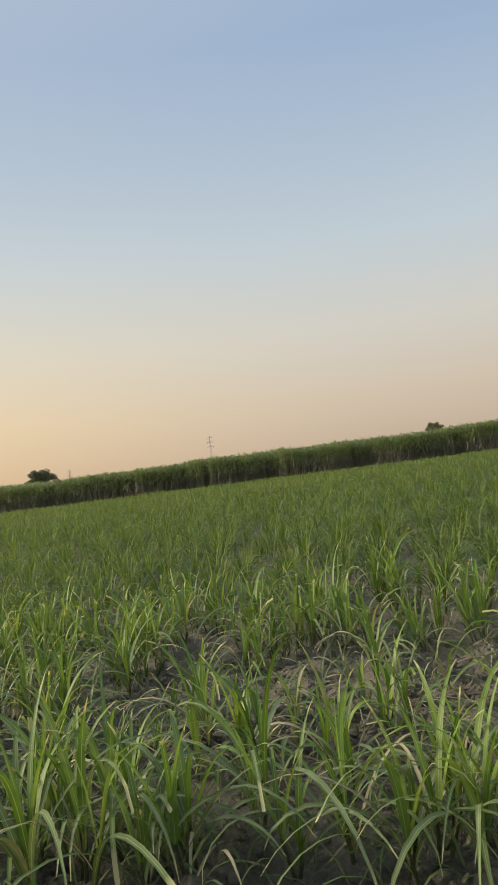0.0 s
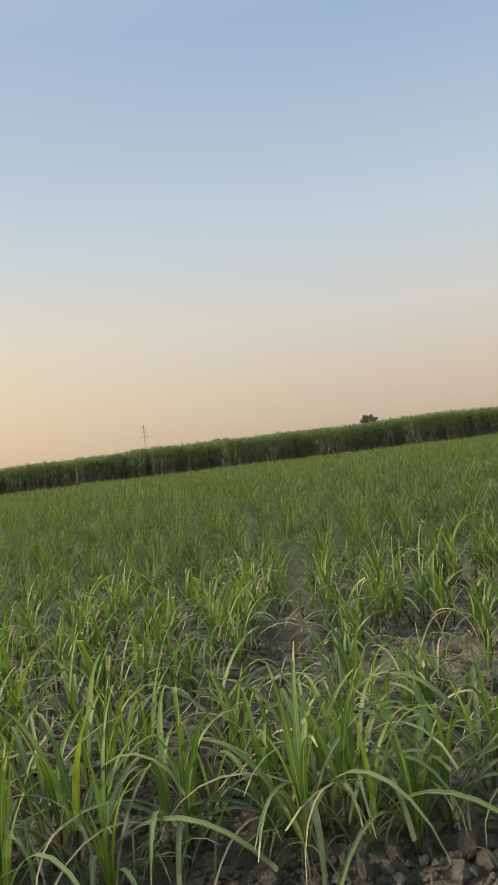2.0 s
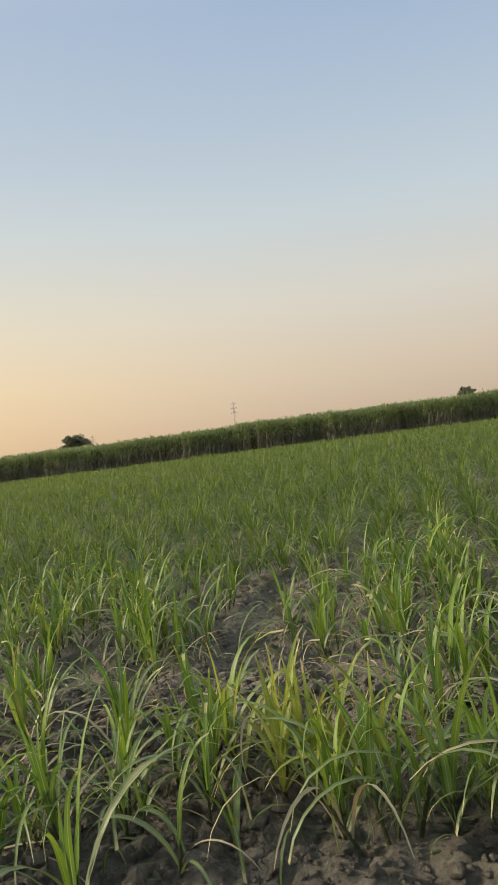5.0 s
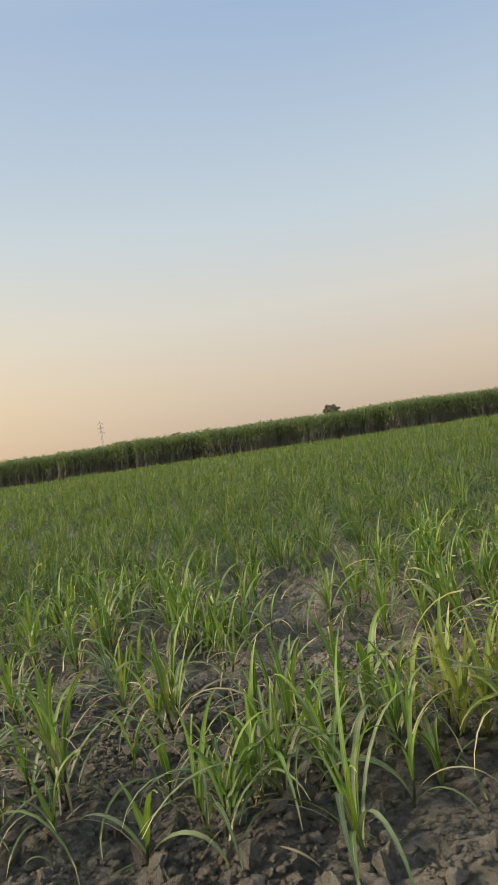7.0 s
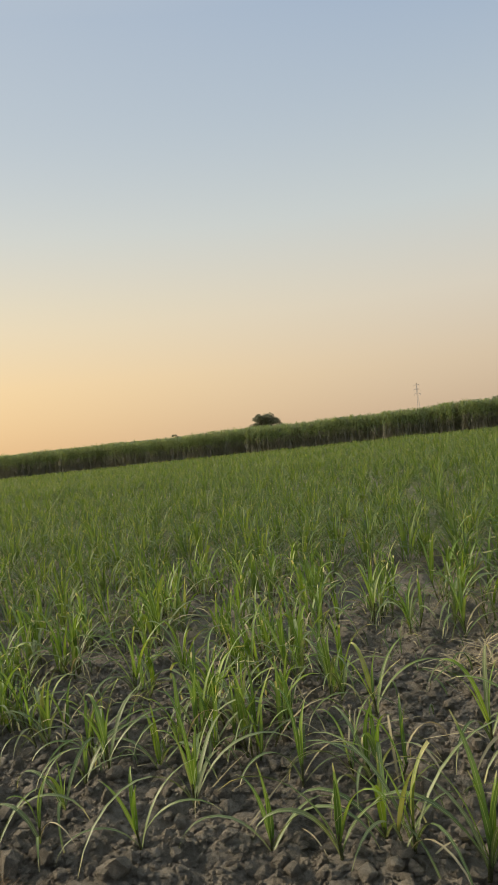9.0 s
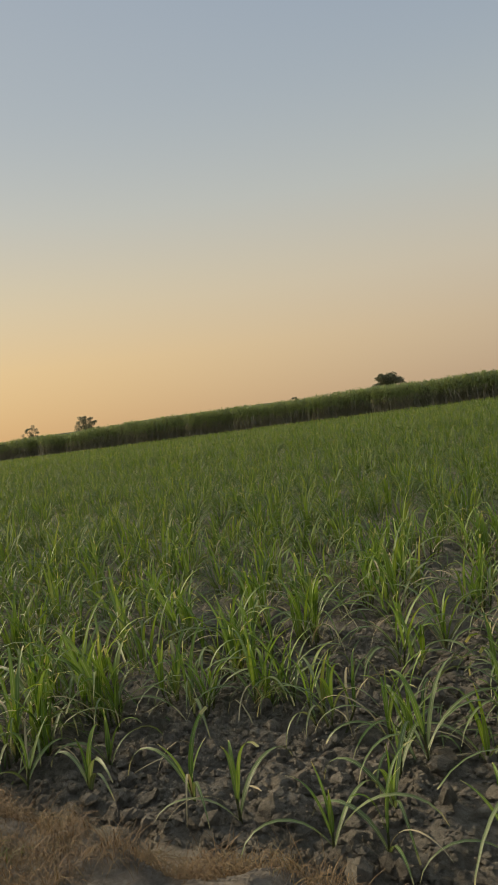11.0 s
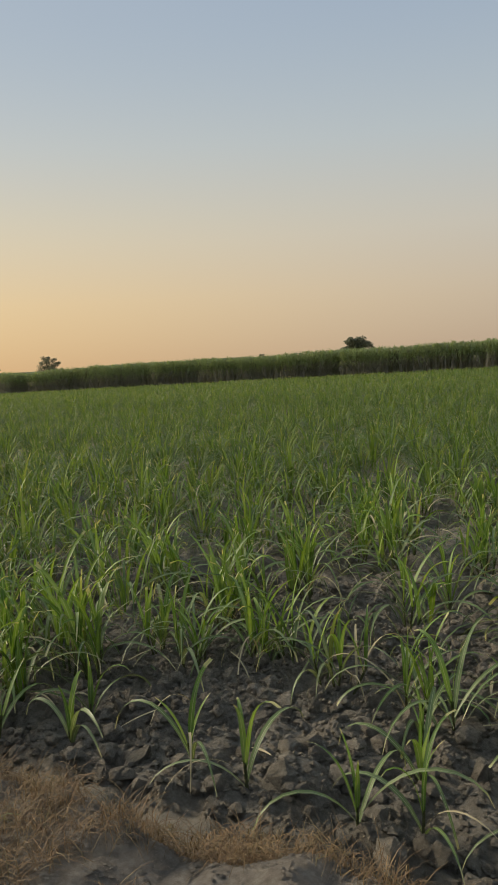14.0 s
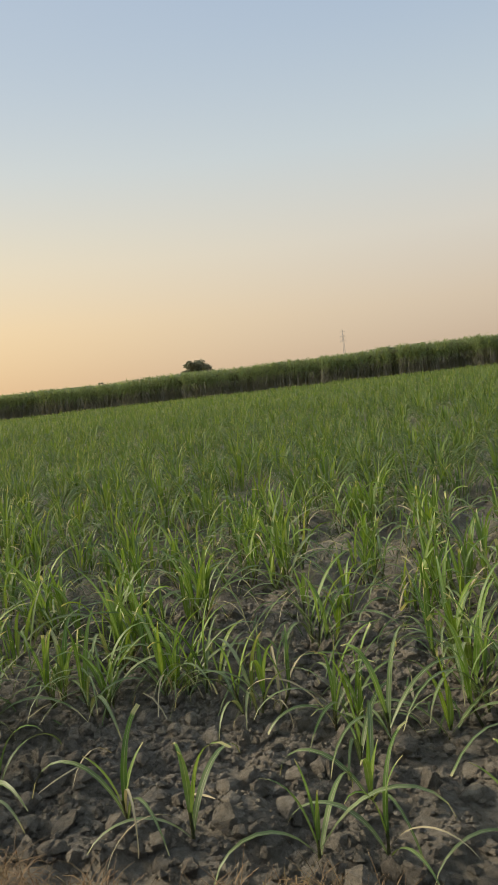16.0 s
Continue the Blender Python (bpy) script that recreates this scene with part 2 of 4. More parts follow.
def ground_material():
    s = soil_material("ploughed_soil", *SOIL)
    soil = s.p.inputs["Base Color"].links[0].from_socket
    c = s.node("ShaderNodeTexCoord")
    xyz = s.node("ShaderNodeSeparateXYZ")
    s.link(c.outputs["Object"], xyz.inputs[0])
    # the trodden bank in front of the field: dusty grey with brown litter
    edge = s.node("ShaderNodeMath", operation="ADD")
    s.link(xyz.outputs["Y"], edge.inputs[0])
    wob = s.node("ShaderNodeMath", operation="MULTIPLY")
    s.link(s.noise(3.0, 5), wob.inputs[0])
    wob.inputs[1].default_value = 0.5
    s.link(wob.outputs[0], edge.inputs[1])
    span = s.node("ShaderNodeMapRange")
    s.link(edge.outputs[0], span.inputs["Value"])
    span.inputs["From Min"].default_value, span.inputs["From Max"].default_value = 1.80, 2.06
    span.inputs["To Min"].default_value, span.inputs["To Max"].default_value = 1.0, 0.0
    grain = s.noise(22.0, 8, 0.75)
    dust = s.ramp(grain, (0.25, (0.11, 0.085, 0.06)), (0.5, (0.25, 0.21, 0.16)), (0.75, (0.50, 0.44, 0.36)))
    litter = s.ramp(s.noise(6.0, 6, 0.7), (0.45, (0, 0, 0)), (0.6, (1, 1, 1)))
    # the bare, paler end of the bank keeps little litter
    pale = s.node("ShaderNodeMapRange")
    drift = s.node("ShaderNodeMath", operation="MULTIPLY_ADD")
    s.link(s.noise(1.1, 6, 0.65), drift.inputs[0])
    drift.inputs[1].default_value = 4.0
    s.link(xyz.outputs["X"], drift.inputs[2])
    s.link(drift.outputs[0], pale.inputs["Value"])
    pale.inputs["From Min"].default_value, pale.inputs["From Max"].default_value = -7.95, -6.75
    pale.inputs["To Max"].default_value = 0.85
    dust = s.mix(litter, dust, s.ramp(grain, (0.3, (0.06, 0.042, 0.028)), (0.7, (0.20, 0.135, 0.085))))
    dust = s.mix(pale.outputs[0], dust, s.ramp(grain, (0.25, (0.17, 0.15, 0.125)), (0.5, (0.36, 0.325, 0.275)), (0.75, (0.58, 0.53, 0.46))))
    s.link(s.mix(span.outputs[0], soil, dust), s.p.inputs["Base Color"])
    return s.m


M_GROUND = ground_material()
M_DUST = soil_material("dusty_earth", (0.28, 0.245, 0.20), (0.43, 0.385, 0.32), (0.58, 0.53, 0.46)).m
M_STEM = soil_material("cane_sheath", (0.10, 0.12, 0.05), (0.17, 0.18, 0.08), (0.24, 0.21, 0.13)).m
M_BARK = soil_material("bark", (0.05, 0.04, 0.03), (0.09, 0.07, 0.05), (0.13, 0.11, 0.08)).m


def tree_leaf_material():
    t = Mat("hazy_tree_leaf", 0.6, 0.3)
    # evening haze over the far trees is painted in as paler, greyer greens
    col = t.ramp(t.random(True), (0.0, (0.15, 0.16, 0.10)), (0.5, (0.20, 0.21, 0.13)), (1.0, (0.25, 0.255, 0.16)))
    t.link(col, t.p.inputs["Base Color"])
    t.see_through(col, 0.25)
    return t.m


M_TREE = tree_leaf_material()


def metal_material():
    s = Mat("galvanised_steel", 0.55, 0.4)
    s.p.inputs["Metallic"].default_value = 0.3
    s.link(s.ramp(s.noise(1.5, 4), (0.3, (0.36, 0.35, 0.34)), (0.7, (0.48, 0.47, 0.45))), s.p.inputs["Base Color"])
    return s.m


M_STEEL = metal_material()

# ---- terrain height ----
LATTICE = np.random.RandomState(7).rand(256, 256)


def wave(x, y, size, seed=0):
    """Smooth value noise of about that size in metres, 0 to 1."""
    u, v = np.asarray(x) / size + 17.3 * seed, np.asarray(y) / size + 9.1 * seed
    i, j = np.floor(u).astype(int), np.floor(v).astype(int)
    a, b = u - i, v - j
    a, b = a * a * (3 - 2 * a), b * b * (3 - 2 * b)
    g = lambda p, q: LATTICE[p % 256, q % 256]
    return (g(i, j) * (1 - a) + g(i + 1, j) * a) * (1 - b) + (g(i, j + 1) * (1 - a) + g(i + 1, j + 1) * a) * b


ROW_GAP, ROW_LEAN, ROW_AT = 0.585, 0.067, -1.278


def height(x, y):
    """A field of cloddy soil in shallow ridges, behind a low earth bank that falls off again towards the path."""
    x, y = np.asarray(x, float), np.asarray(y, float)
    edge = 1.71 - 0.34 * np.clip((x + 7.9) / 0.9, 0, 1) + 0.14 * (wave(x, y, 0.7, 3) - 0.5) + 0.1 * (wave(x, y, 0.2, 4) - 0.5)
    bank = np.clip((edge - y) / 0.30 + 0.5, 0, 1)
    bank = bank * bank * (3 - 2 * bank)
    back = np.clip((1.15 - y) / 0.9, 0, 1)
    back = back * back * (3 - 2 * back)
    near = np.clip((14 - np.hypot(x + 5, y - 3)) / 4, 0, 1) * np.clip((y - 0.2) / 0.7, 0, 1) * np.clip((3.6 - x) / 0.8, 0, 1) * np.clip((10.5 - y) / 2.5, 0, 1)
    ridge = 0.03 * np.cos(2 * np.pi * (x - ROW_LEAN * y - ROW_AT) / ROW_GAP) * np.clip((y - 3.2) / 2, 0, 1) * np.clip((60 - y) / 20, 0, 1)
    lumps = 0.07 * (wave(x, y, 0.45, 1) - 0.5) * np.clip((4.5 - x) / 1, 0, 1) * np.clip((11 - y) / 3, 0, 1) + (0.085 * np.abs(wave(x, y, 0.2, 2) - 0.5) + 0.07 * (wave(x, y, 0.1, 5) - 0.5) + 0.04 * (wave(x, y, 0.055, 6) - 0.5)) * near
    small = (0.03 * (wave(x, y, 0.3, 8) - 0.5) + 0.022 * (wave(x, y, 0.08, 9) - 0.5)) * near
    crown = 0.28 - 0.20 * back + small + (0.085 * np.abs(wave(x, y, 0.19, 10) - 0.5) + 0.055 * np.abs(wave(x, y, 0.085, 12) - 0.5) + 0.03 * (wave(x, y, 0.05, 13) - 0.5)) * near
    return (1 - bank) * (ridge + lumps) + bank * crown


def span(a, b, step, low, high, grow=1.13):
    """Even steps from a to b, then ever longer ones out to low and high."""
    mid = list(np.arange(a, b, step))
    for end, sign, start in ((low, -1, a), (high, 1, b)):
        d, p, out = step, start, []
        while sign * (end - p) > 0:
            d *= grow
            p += sign * d
            out.append(p)
        mid = out[::-1] + mid if sign < 0 else mid + out
    return np.array(mid)


def mesh_of(name, verts, faces, material, uv=None, smooth=True):
    """A mesh from arrays; faces all with the same number of corners."""
    verts, faces = np.asarray(verts, np.float32), np.asarray(faces, np.int32)
    me = bpy.data.meshes.new(name)
    me.vertices.add(len(verts))
    me.vertices.foreach_set("co", verts.ravel())
    k = faces.shape[1]
    me.loops.add(faces.size)
    me.loops.foreach_set("vertex_index", faces.ravel())
    me.polygons.add(len(faces))
    me.polygons.foreach_set("loop_start", np.arange(len(faces), dtype=np.int32) * k)
    me.polygons.foreach_set("use_smooth", np.full(len(faces), smooth))
    if uv is not None:
        layer = me.uv_layers.new(name="blade")
        layer.data.foreach_set("uv", np.asarray(uv, np.float32)[faces.ravel()].ravel())
    me.materials.append(material)
    me.update(calc_edges=True)
    me.validate()
    return me


def grid_ground():
    xs = span(-12.5, 3.0, 0.036, -2500, 2500)
    ys = span(1.0, 8.2, 0.036, -2500, 2500)
    gx, gy = np.meshgrid(xs, ys)
    v = np.stack([gx, gy, height(gx, gy)], -1).reshape(-1, 3)
    n = len(xs)
    i = (np.arange(len(ys) - 1)[:, None] * n + np.arange(n - 1)[None]).ravel()
    return new("ground", mesh_of("ground", v, np.stack([i, i + 1, i + n + 1, i + n], 1), M_GROUND))


ground = tagged(grid_ground(), "cloddy grey-brown ploughed soil with a trodden dusty bank", "ground", kind="structure")


# ---- leaf blades ----
def blades(foot, az, rise, length, width, droop, segs, rng, fold=0.0, blunt=False, bend=1.35):
    """Many arching blades at once. foot (n,3); az, rise: heading and first slope; droop: how far the slope falls along the blade.
    Each blade is a strip of two or, folded along its rib, three points across."""
    n = len(foot)
    s = np.linspace(0, 1, segs + 1)
    slope = rise[:, None] - droop[:, None] * s[None] ** np.reshape(bend, (-1, 1))
    step = length[:, None] / segs
    mid = (slope[:, 1:] + slope[:, :-1]) / 2
    out = np.concatenate([np.zeros((n, 1)), np.cumsum(np.cos(mid) * step, 1)], 1)
    up = np.concatenate([np.zeros((n, 1)), np.cumsum(np.sin(mid) * step, 1)], 1)
    sway = (rng.rand(n) - 0.5)[:, None] * 0.25 * length[:, None] * s[None] ** 2
    ca, sa = np.cos(az)[:, None], np.sin(az)[:, None]
    centre = np.stack([foot[:, :1] + out * ca - sway * sa, foot[:, 1:2] + out * sa + sway * ca, foot[:, 2:] + up], -1)
    twist = (rng.rand(n) - 0.5)[:, None] * 1.6 * s[None]
    taper = np.clip(np.minimum(0.45 + 2.2 * s, 1.12 - s ** 2.2), 0.10, 1.0)
    if blunt:
        taper = np.maximum(taper, 0.62 * (s > 0.5))
    w = 0.5 * width[:, None] * taper[None]
    side = np.stack([-sa * np.cos(twist), ca * np.cos(twist), np.sin(twist)], -1) * w[..., None]
    cols = [centre - side, centre + side] if fold == 0 else [centre - side, centre - np.array([0, 0, 1.0]) * (fold * w)[..., None], centre + side]
    k = len(cols)
    v = np.stack(cols, 2)
    u = np.linspace(-1, 1, k)
    uv = np.stack(np.broadcast_arrays(u[None, None, :], s[None, :, None]), -1)
    uv = np.broadcast_to(uv, (n, segs + 1, k, 2))
    base = (np.arange(n) * (segs + 1) * k)[:, None, None] + (np.arange(segs) * k)[None, :, None] + np.arange(k - 1)[None, None, :]
    f = np.stack([base, base + 1, base + k + 1, base + k], -1).reshape(-1, 4)
    return v.reshape(-1, 3), f, uv.reshape(-1, 2)


def blade_stuff(name, parts, material):
    """Joins several lots of blades into one mesh object."""
    vs, fs, us, at = [], [], [], 0
    for v, f, u in parts:
        vs.append(v), fs.append(f + at), us.append(u)
        at += len(v)
    return new(name, mesh_of(name, np.concatenate(vs), np.concatenate(fs), material, np.concatenate(us)))


# ---- young cane clumps near the bank, leaf by leaf ----
def clump_model(seed, shoots, tall, spread, leaf=M_LEAF):
    """One clump of young cane: an empty at its foot; every sheath and every leaf is a part."""
    rng = np.random.RandomState(seed)
    root = new("sugarcane_clump")
    for k in range(shoots):
        a, q = rng.uniform(0, 2 * np.pi), 0.10 * spread * math.sqrt(rng.rand()) * (k > 0)
        foot = Vector((q * math.cos(a), q * math.sin(a), -0.02))
        size = tall * (rng.uniform(0.7, 1.05) if k else 1.0)
        stem = size * rng.uniform(0.16, 0.28)
        tip = foot + Vector((foot.x * 0.9 + rng.normal(0, 0.02), foot.y * 0.9 + rng.normal(0, 0.02), stem))
        bm = bmesh.new()
        turn = (tip - foot).to_track_quat("Z", "Y").to_matrix().to_4x4()
        bmesh.ops.create_cone(bm, cap_ends=False, segments=6, radius1=0.0075, radius2=0.0055, depth=stem + 0.04, matrix=Matrix.Translation((foot + tip) / 2) @ turn)
        me = bpy.data.meshes.new("sheath")
        bm.to_mesh(me)
        bm.free()
        me.materials.append(M_STEM)
        new("sheath", me).parent = root
        n = 5 if shoots == 6 else 6
        turn = rng.uniform(0, 2 * np.pi)
        for j in range(n):
            # from the oldest leaf, low on the stem and bowed to the ground, to the youngest, a straight spear
            p = foot.lerp(tip, (0.3, 0.45, 0.6, 0.8, 0.95, 1.0)[j + 6 - n])
            az = turn + j * 2.75 + rng.normal(0, 0.4)
            spear = j >= n - 2
            mat = leaf
            if spear:
                bent = rng.rand() < 0.3
                rise = radians(rng.uniform(72, 92))
                droop, bend = radians(rng.uniform(95, 165) if bent else rng.uniform(8, 60)), 3.2 if bent else 2.0
                length, wide = size * rng.uniform(0.44, 0.68) * (1.12 if bent else 1), 0.019 + 0.015 * rng.rand()
            elif j == n - 3:
                rise, droop, bend = radians(rng.uniform(70, 84)), radians(rng.uniform(50, 140)), 2.6
                length, wide = size * rng.uniform(0.65, 0.95), 0.018 + 0.013 * rng.rand()
            else:
                rise, droop, bend = radians(rng.uniform(54, 76)), radians(rng.uniform(105, 170)), rng.uniform(1.2, 1.8)
                length, wide = size * rng.uniform(0.7, 1.15) * (1.15 if shoots < 3 else 1), 0.015 + 0.012 * rng.rand()
                mat = M_ARCH if leaf == M_LEAF else leaf
                if rng.rand() < 0.14:
                    mat, wide = M_TRASH, wide * 0.6
            v, f, u = blades(np.array([p[:]]), np.array([az]), np.array([rise]), np.array([length]), np.array([wide]), np.array([droop]), 10, rng, 0.55 if spear else 0.3, rng.rand() < 0.13, bend)
            new("leaf" if mat != M_TRASH else "dry_leaf", mesh_of("leaf", v, f, mat, u)).parent = root
    return root


# seeds, shoots, height, spread and leaf material of each kind of clump
KINDS = {
    "full": ((11, 12, 13, 14, 15, 16), 6, 0.78, 1.15, M_LEAF),
    "mid": ((21, 22, 23, 24, 25, 26), 4, 0.72, 1.0, M_LEAF),
    "yellow": ((41, 42), 6, 0.72, 1.1, M_YELLOW),
    "thin": ((31, 32, 33, 34, 35, 36), 1, 0.53, 0.5, M_LEAF),
    "tall": ((51, 52, 53, 54), 2, 0.80, 0.5, M_LEAF),
}
LABELS = {
    "full": "dense bushy clump of young green sugarcane in ploughed soil",
    "mid": "young sugarcane clump with arching green leaves in cloddy soil",
    "yellow": "tall yellowing clump of young sugarcane with drying leaves",
    "tall": "tall slender pair of sugarcane shoots with upright bright-green blades",
    "thin": "thin young sugarcane plant with a few long pale-tipped leaves",
}
models = {}


def plant(kind, x, y, size, rng):
    seeds, shoots, tall, spread, leaf = KINDS[kind]
    seed = seeds[rng.randint(len(seeds))]
    m = Matrix.Translation((x, y, float(height(x, y)) - 0.01)) @ pose(0, 0, 0, rng.uniform(-5, 5), rng.uniform(-5, 5), rng.uniform(0, 360)) @ Matrix.Scale(size, 4)
    if seed in models:
        ob = copy_thing(models[seed], m)
        ob.matrix_basis = m
    else:
        ob = models[seed] = clump_model(seed, shoots, tall, spread, leaf)
        ob.matrix_basis = m
    return tagged(ob, LABELS[kind], "sugarcane plant", "young sugarcane plants")


# clumps that stand out along the bank, from the start of the walk to its end: x, y
START_FULL = [(0.47, 5.71), (-0.12, 5.71), (-0.81, 6.45), (1.01, 6.4), (-2.82, 6.34), (-2.04, 6.22), (-1.6, 5.89), (-1.45, 7.18), (-1.51, 5.62), (-1.99, 6.8), (-2.57, 6.41),
              (0.46, 7.11), (-3.09, 5.29), (-2.72, 5.16), (-2.56, 3.5), (-2.86, 3.89), (-2.62, 4.05), (-2.87, 2.8), (-2.6, 2.85), (-2.45, 5.54), (-2.59, 6.96), (-3.15, 4.85), (-2.3, 4.5)]
START_MID = [(-3.95, 3.0), (-4.3, 2.95), (-4.42, 3.35), (-0.94, 3.03), (-0.63, 2.86), (0.19, 2.78), (0.42, 2.9), (0.62, 3.3), (-0.75, 5.5), (-0.3, 6.26), (-2.1, 3.37), (-1.95, 3.65), (-1.51, 3.85), (-0.82, 4.15), (-0.5, 3.75), (-1.66, 2.89), (-2.02, 2.9),
             (-1.02, 2.82), (-1.3, 2.95), (-2.35, 2.85), (-0.1, 3.4), (0.85, 2.9), (0.95, 4.1), (-1.75, 4.7), (-2.0, 5.3), (-3.27, 2.7), (-3.94, 3.48), (-3.55, 4.95), (-3.11, 3.47)]
START_TALL = [(-0.28, 2.81), (-0.09, 2.86), (0.09, 2.76), (-1.16, 2.69), (-0.42, 3.1), (-1.45, 3.5), (-3.44, 2.76), (-3.06, 2.66), (-1.85, 2.7), (0.33, 2.72), (-0.78, 2.72), (-2.2, 2.62)]
START_THIN = [(-0.35, 4.3), (-1.21, 3.95), (0.15, 4.3), (-0.75, 3.55), (0.5, 4.6), (-1.1, 4.6), (0.3, 3.5), (-3.84, 2.79), (-4.0, 2.62), (-4.54, 3.71), (-3.7, 3.66), (-4.36, 5.0), (-3.35, 3.2), (-4.15, 3.25)]
MIDDLE_FULL = [(-4.68, 4.88), (-3.93, 8.28), (-3.12, 5.76), (-4.99, 6.9), (-5.84, 6.64), (-6.8, 8.33), (-8.55, 6.18), (-9.58, 6.29), (-3.3, 6.3), (-5.0, 5.9), (-5.6, 6.0), (-6.3, 8.5)]
MIDDLE_MID = [(-5.65, 2.75), (-5.9, 2.95), (-5.42, 3.05), (-4.72, 2.58), (-4.5, 2.85), (-5.95, 4.3), (-4.95, 3.75), (-5.31, 4.49), (-6.32, 5.65), (-6.1, 5.39), (-6.04, 5.9), (-5.5, 5.3), (-6.66, 2.85), (-7.58, 3.39), (-7.24, 3.45), (-4.9, 5.45), (-5.75, 5.15), (-6.9, 5.3), (-6.6, 5.9)]
MIDDLE_TALL = [(-4.25, 2.37), (-6.41, 2.33), (-6.17, 2.28), (-5.86, 2.24), (-5.3, 4.2)]
MIDDLE_THIN = [(-5.37, 2.73), (-5.02, 2.54), (-4.23, 3.7), (-3.8, 5.05), (-7.47, 2.28), (-6.95, 2.33), (-6.65, 2.26), (-7.94, 4.41), (-7.29, 4.31), (-6.54, 2.49), (-4.75, 3.0), (-5.6, 3.2), (-5.15, 3.3), (-4.6, 2.75),
               (-5.9, 3.4), (-6.2, 3.2), (-5.7, 4.1), (-4.95, 2.95), (-6.8, 3.6), (-6.5, 5.2)]
END_FULL = [(-9.78, 2.32), (-10.1, 2.75), (-9.6, 2.78), (-10.45, 2.15), (-9.98, 2.08), (-10.9, 2.2), (-7.29, 3.1), (-7.83, 4.65), (-9.32, 5.85), (-9.55, 3.95), (-9.88, 3.87), (-9.08, 4.25), (-9.34, 3.56), (-10.07, 3.08), (-10.47, 3.35), (-10.84, 3.13), (-10.19, 2.45), (-10.77, 2.6), (-9.28, 3.78), (-9.07, 5.05),
            (-8.75, 4.9), (-8.18, 4.93), (-7.72, 4.22), (-9.22, 5.73), (-11.3, 2.9), (-11.1, 3.6)]
END_MID = [(-8.34, 3.75), (-7.66, 3.45), (-7.33, 4.05), (-10.31, 3.78), (-9.42, 3.15), (-7.12, 3.84), (-10.06, 4.05), (-8.84, 3.33), (-8.91, 3.12), (-9.72, 2.45), (-8.14, 2.98), (-8.46, 3.02), (-9.14, 3.0), (-7.55, 3.03), (-7.61, 4.6),
           (-10.45, 4.34), (-10.0, 5.0), (-9.45, 4.9), (-9.8, 2.85), (-10.5, 2.3), (-8.3, 5.4), (-7.9, 5.5), (-9.6, 4.5)]
END_TALL = [(-9.05, 4.14), (-7.38, 2.58), (-8.26, 4.29)]
END_THIN = [(-8.05, 2.14), (-8.68, 2.24), (-8.45, 2.2), (-9.2, 2.21), (-7.86, 2.16), (-7.93, 2.44), (-9.49, 2.12), (-8.01, 2.69), (-8.78, 3.48), (-7.9, 2.75), (-6.95, 2.75), (-9.3, 2.45), (-7.7, 2.85), (-9.85, 2.2), (-8.5, 4.2)]
standing = []
rng = np.random.RandomState(5)
for kind, *spots in (("full", START_FULL, MIDDLE_FULL, END_FULL), ("mid", START_MID, MIDDLE_MID, END_MID), ("tall", START_TALL, MIDDLE_TALL, END_TALL), ("thin", START_THIN, MIDDLE_THIN, END_THIN), ("yellow", [(-3.68, 3.17), (-3.5, 3.2), (-3.3, 3.02)])):
    for x, y in sum(spots, []):
        plant(kind, x, y, rng.uniform(0.86, 1.08) * (0.86 if x < -6.8 or kind == "tall" and x < -5 else 1.1 if x > -3.3 and y < 3.4 else 1.0), rng)
        standing.append((x, y))
standing = np.array(standing)


# open soil between the near clumps: x from, x to, y from, y to
OPEN_SOIL = [(-4.42, -3.82, 3.9, 7.3), (-5.2, -4.3, 2.9, 4.4), (-6.6, -5.4, 2.9, 5.1), (-1.4, -0.2, 4.3, 5.4), (-0.1, 0.4, 5.9, 8.2), (0.3, 1.2, 4.6, 5.5), (-8.8, -7.8, 3.3, 4.7), (-7.2, -6.0, 3.9, 5.0)]


def bare(x, y):
    """Whether a place lies in the open soil, with ragged edges."""
    u, v = x + 0.4 * (wave(x, y, 0.5, 51) - 0.5), y + 0.5 * (wave(x, y, 0.6, 52) - 0.5)
    inside = u > 1e6
    for x0, x1, y0, y1 in OPEN_SOIL:
        inside = inside | ((x0 < u) & (u < x1) & (y0 < v) & (v < y1))
    return inside


def row_spots(y0, y1, x_low, x_high, step, rng):
    """Places along the field's rows between y0 and y1, within bounds given as functions of y; the rows have gaps, and the named clumps keep theirs."""
    spots = []
    ends = [x_low(y0), x_low(y1), x_high(y0), x_high(y1)]
    for k in range(int((min(ends) - 8) / ROW_GAP), int((max(ends) + 2) / ROW_GAP) + 1):
        n = int((y1 - y0) / step) + 1
        ys = y0 + (np.arange(n) + rng.uniform(0, 1) + rng.uniform(-0.35, 0.35, n)) * step
        xs = ROW_AT + k * ROW_GAP + ROW_LEAN * ys + rng.normal(0, 1, n) * (0.07 + 0.008 * np.minimum(ys, 20)) + 0.06 * np.sin(ys / 5 + 1.7 * k)
        ok = (xs > x_low(0) + (x_low(1) - x_low(0)) * ys) & (xs < x_high(0) + (x_high(1) - x_high(0)) * ys) & (ys > y0) & (ys < y1)
        ok &= wave(xs, ys, 0.9, 61) > np.where((ys < 8) & (xs > -9.5), 0.16, 0.05)
        spots.append(np.stack([xs[ok], ys[ok]], 1))
    spots = np.concatenate(spots)
    spots = spots[~bare(spots[:, 0], spots[:, 1])]
    if y0 < 9:
        spots = spots[np.hypot(spots[:, :1] - standing[:, 0], spots[:, 1:] - standing[:, 1]).min(1) > 0.22]
    return spots


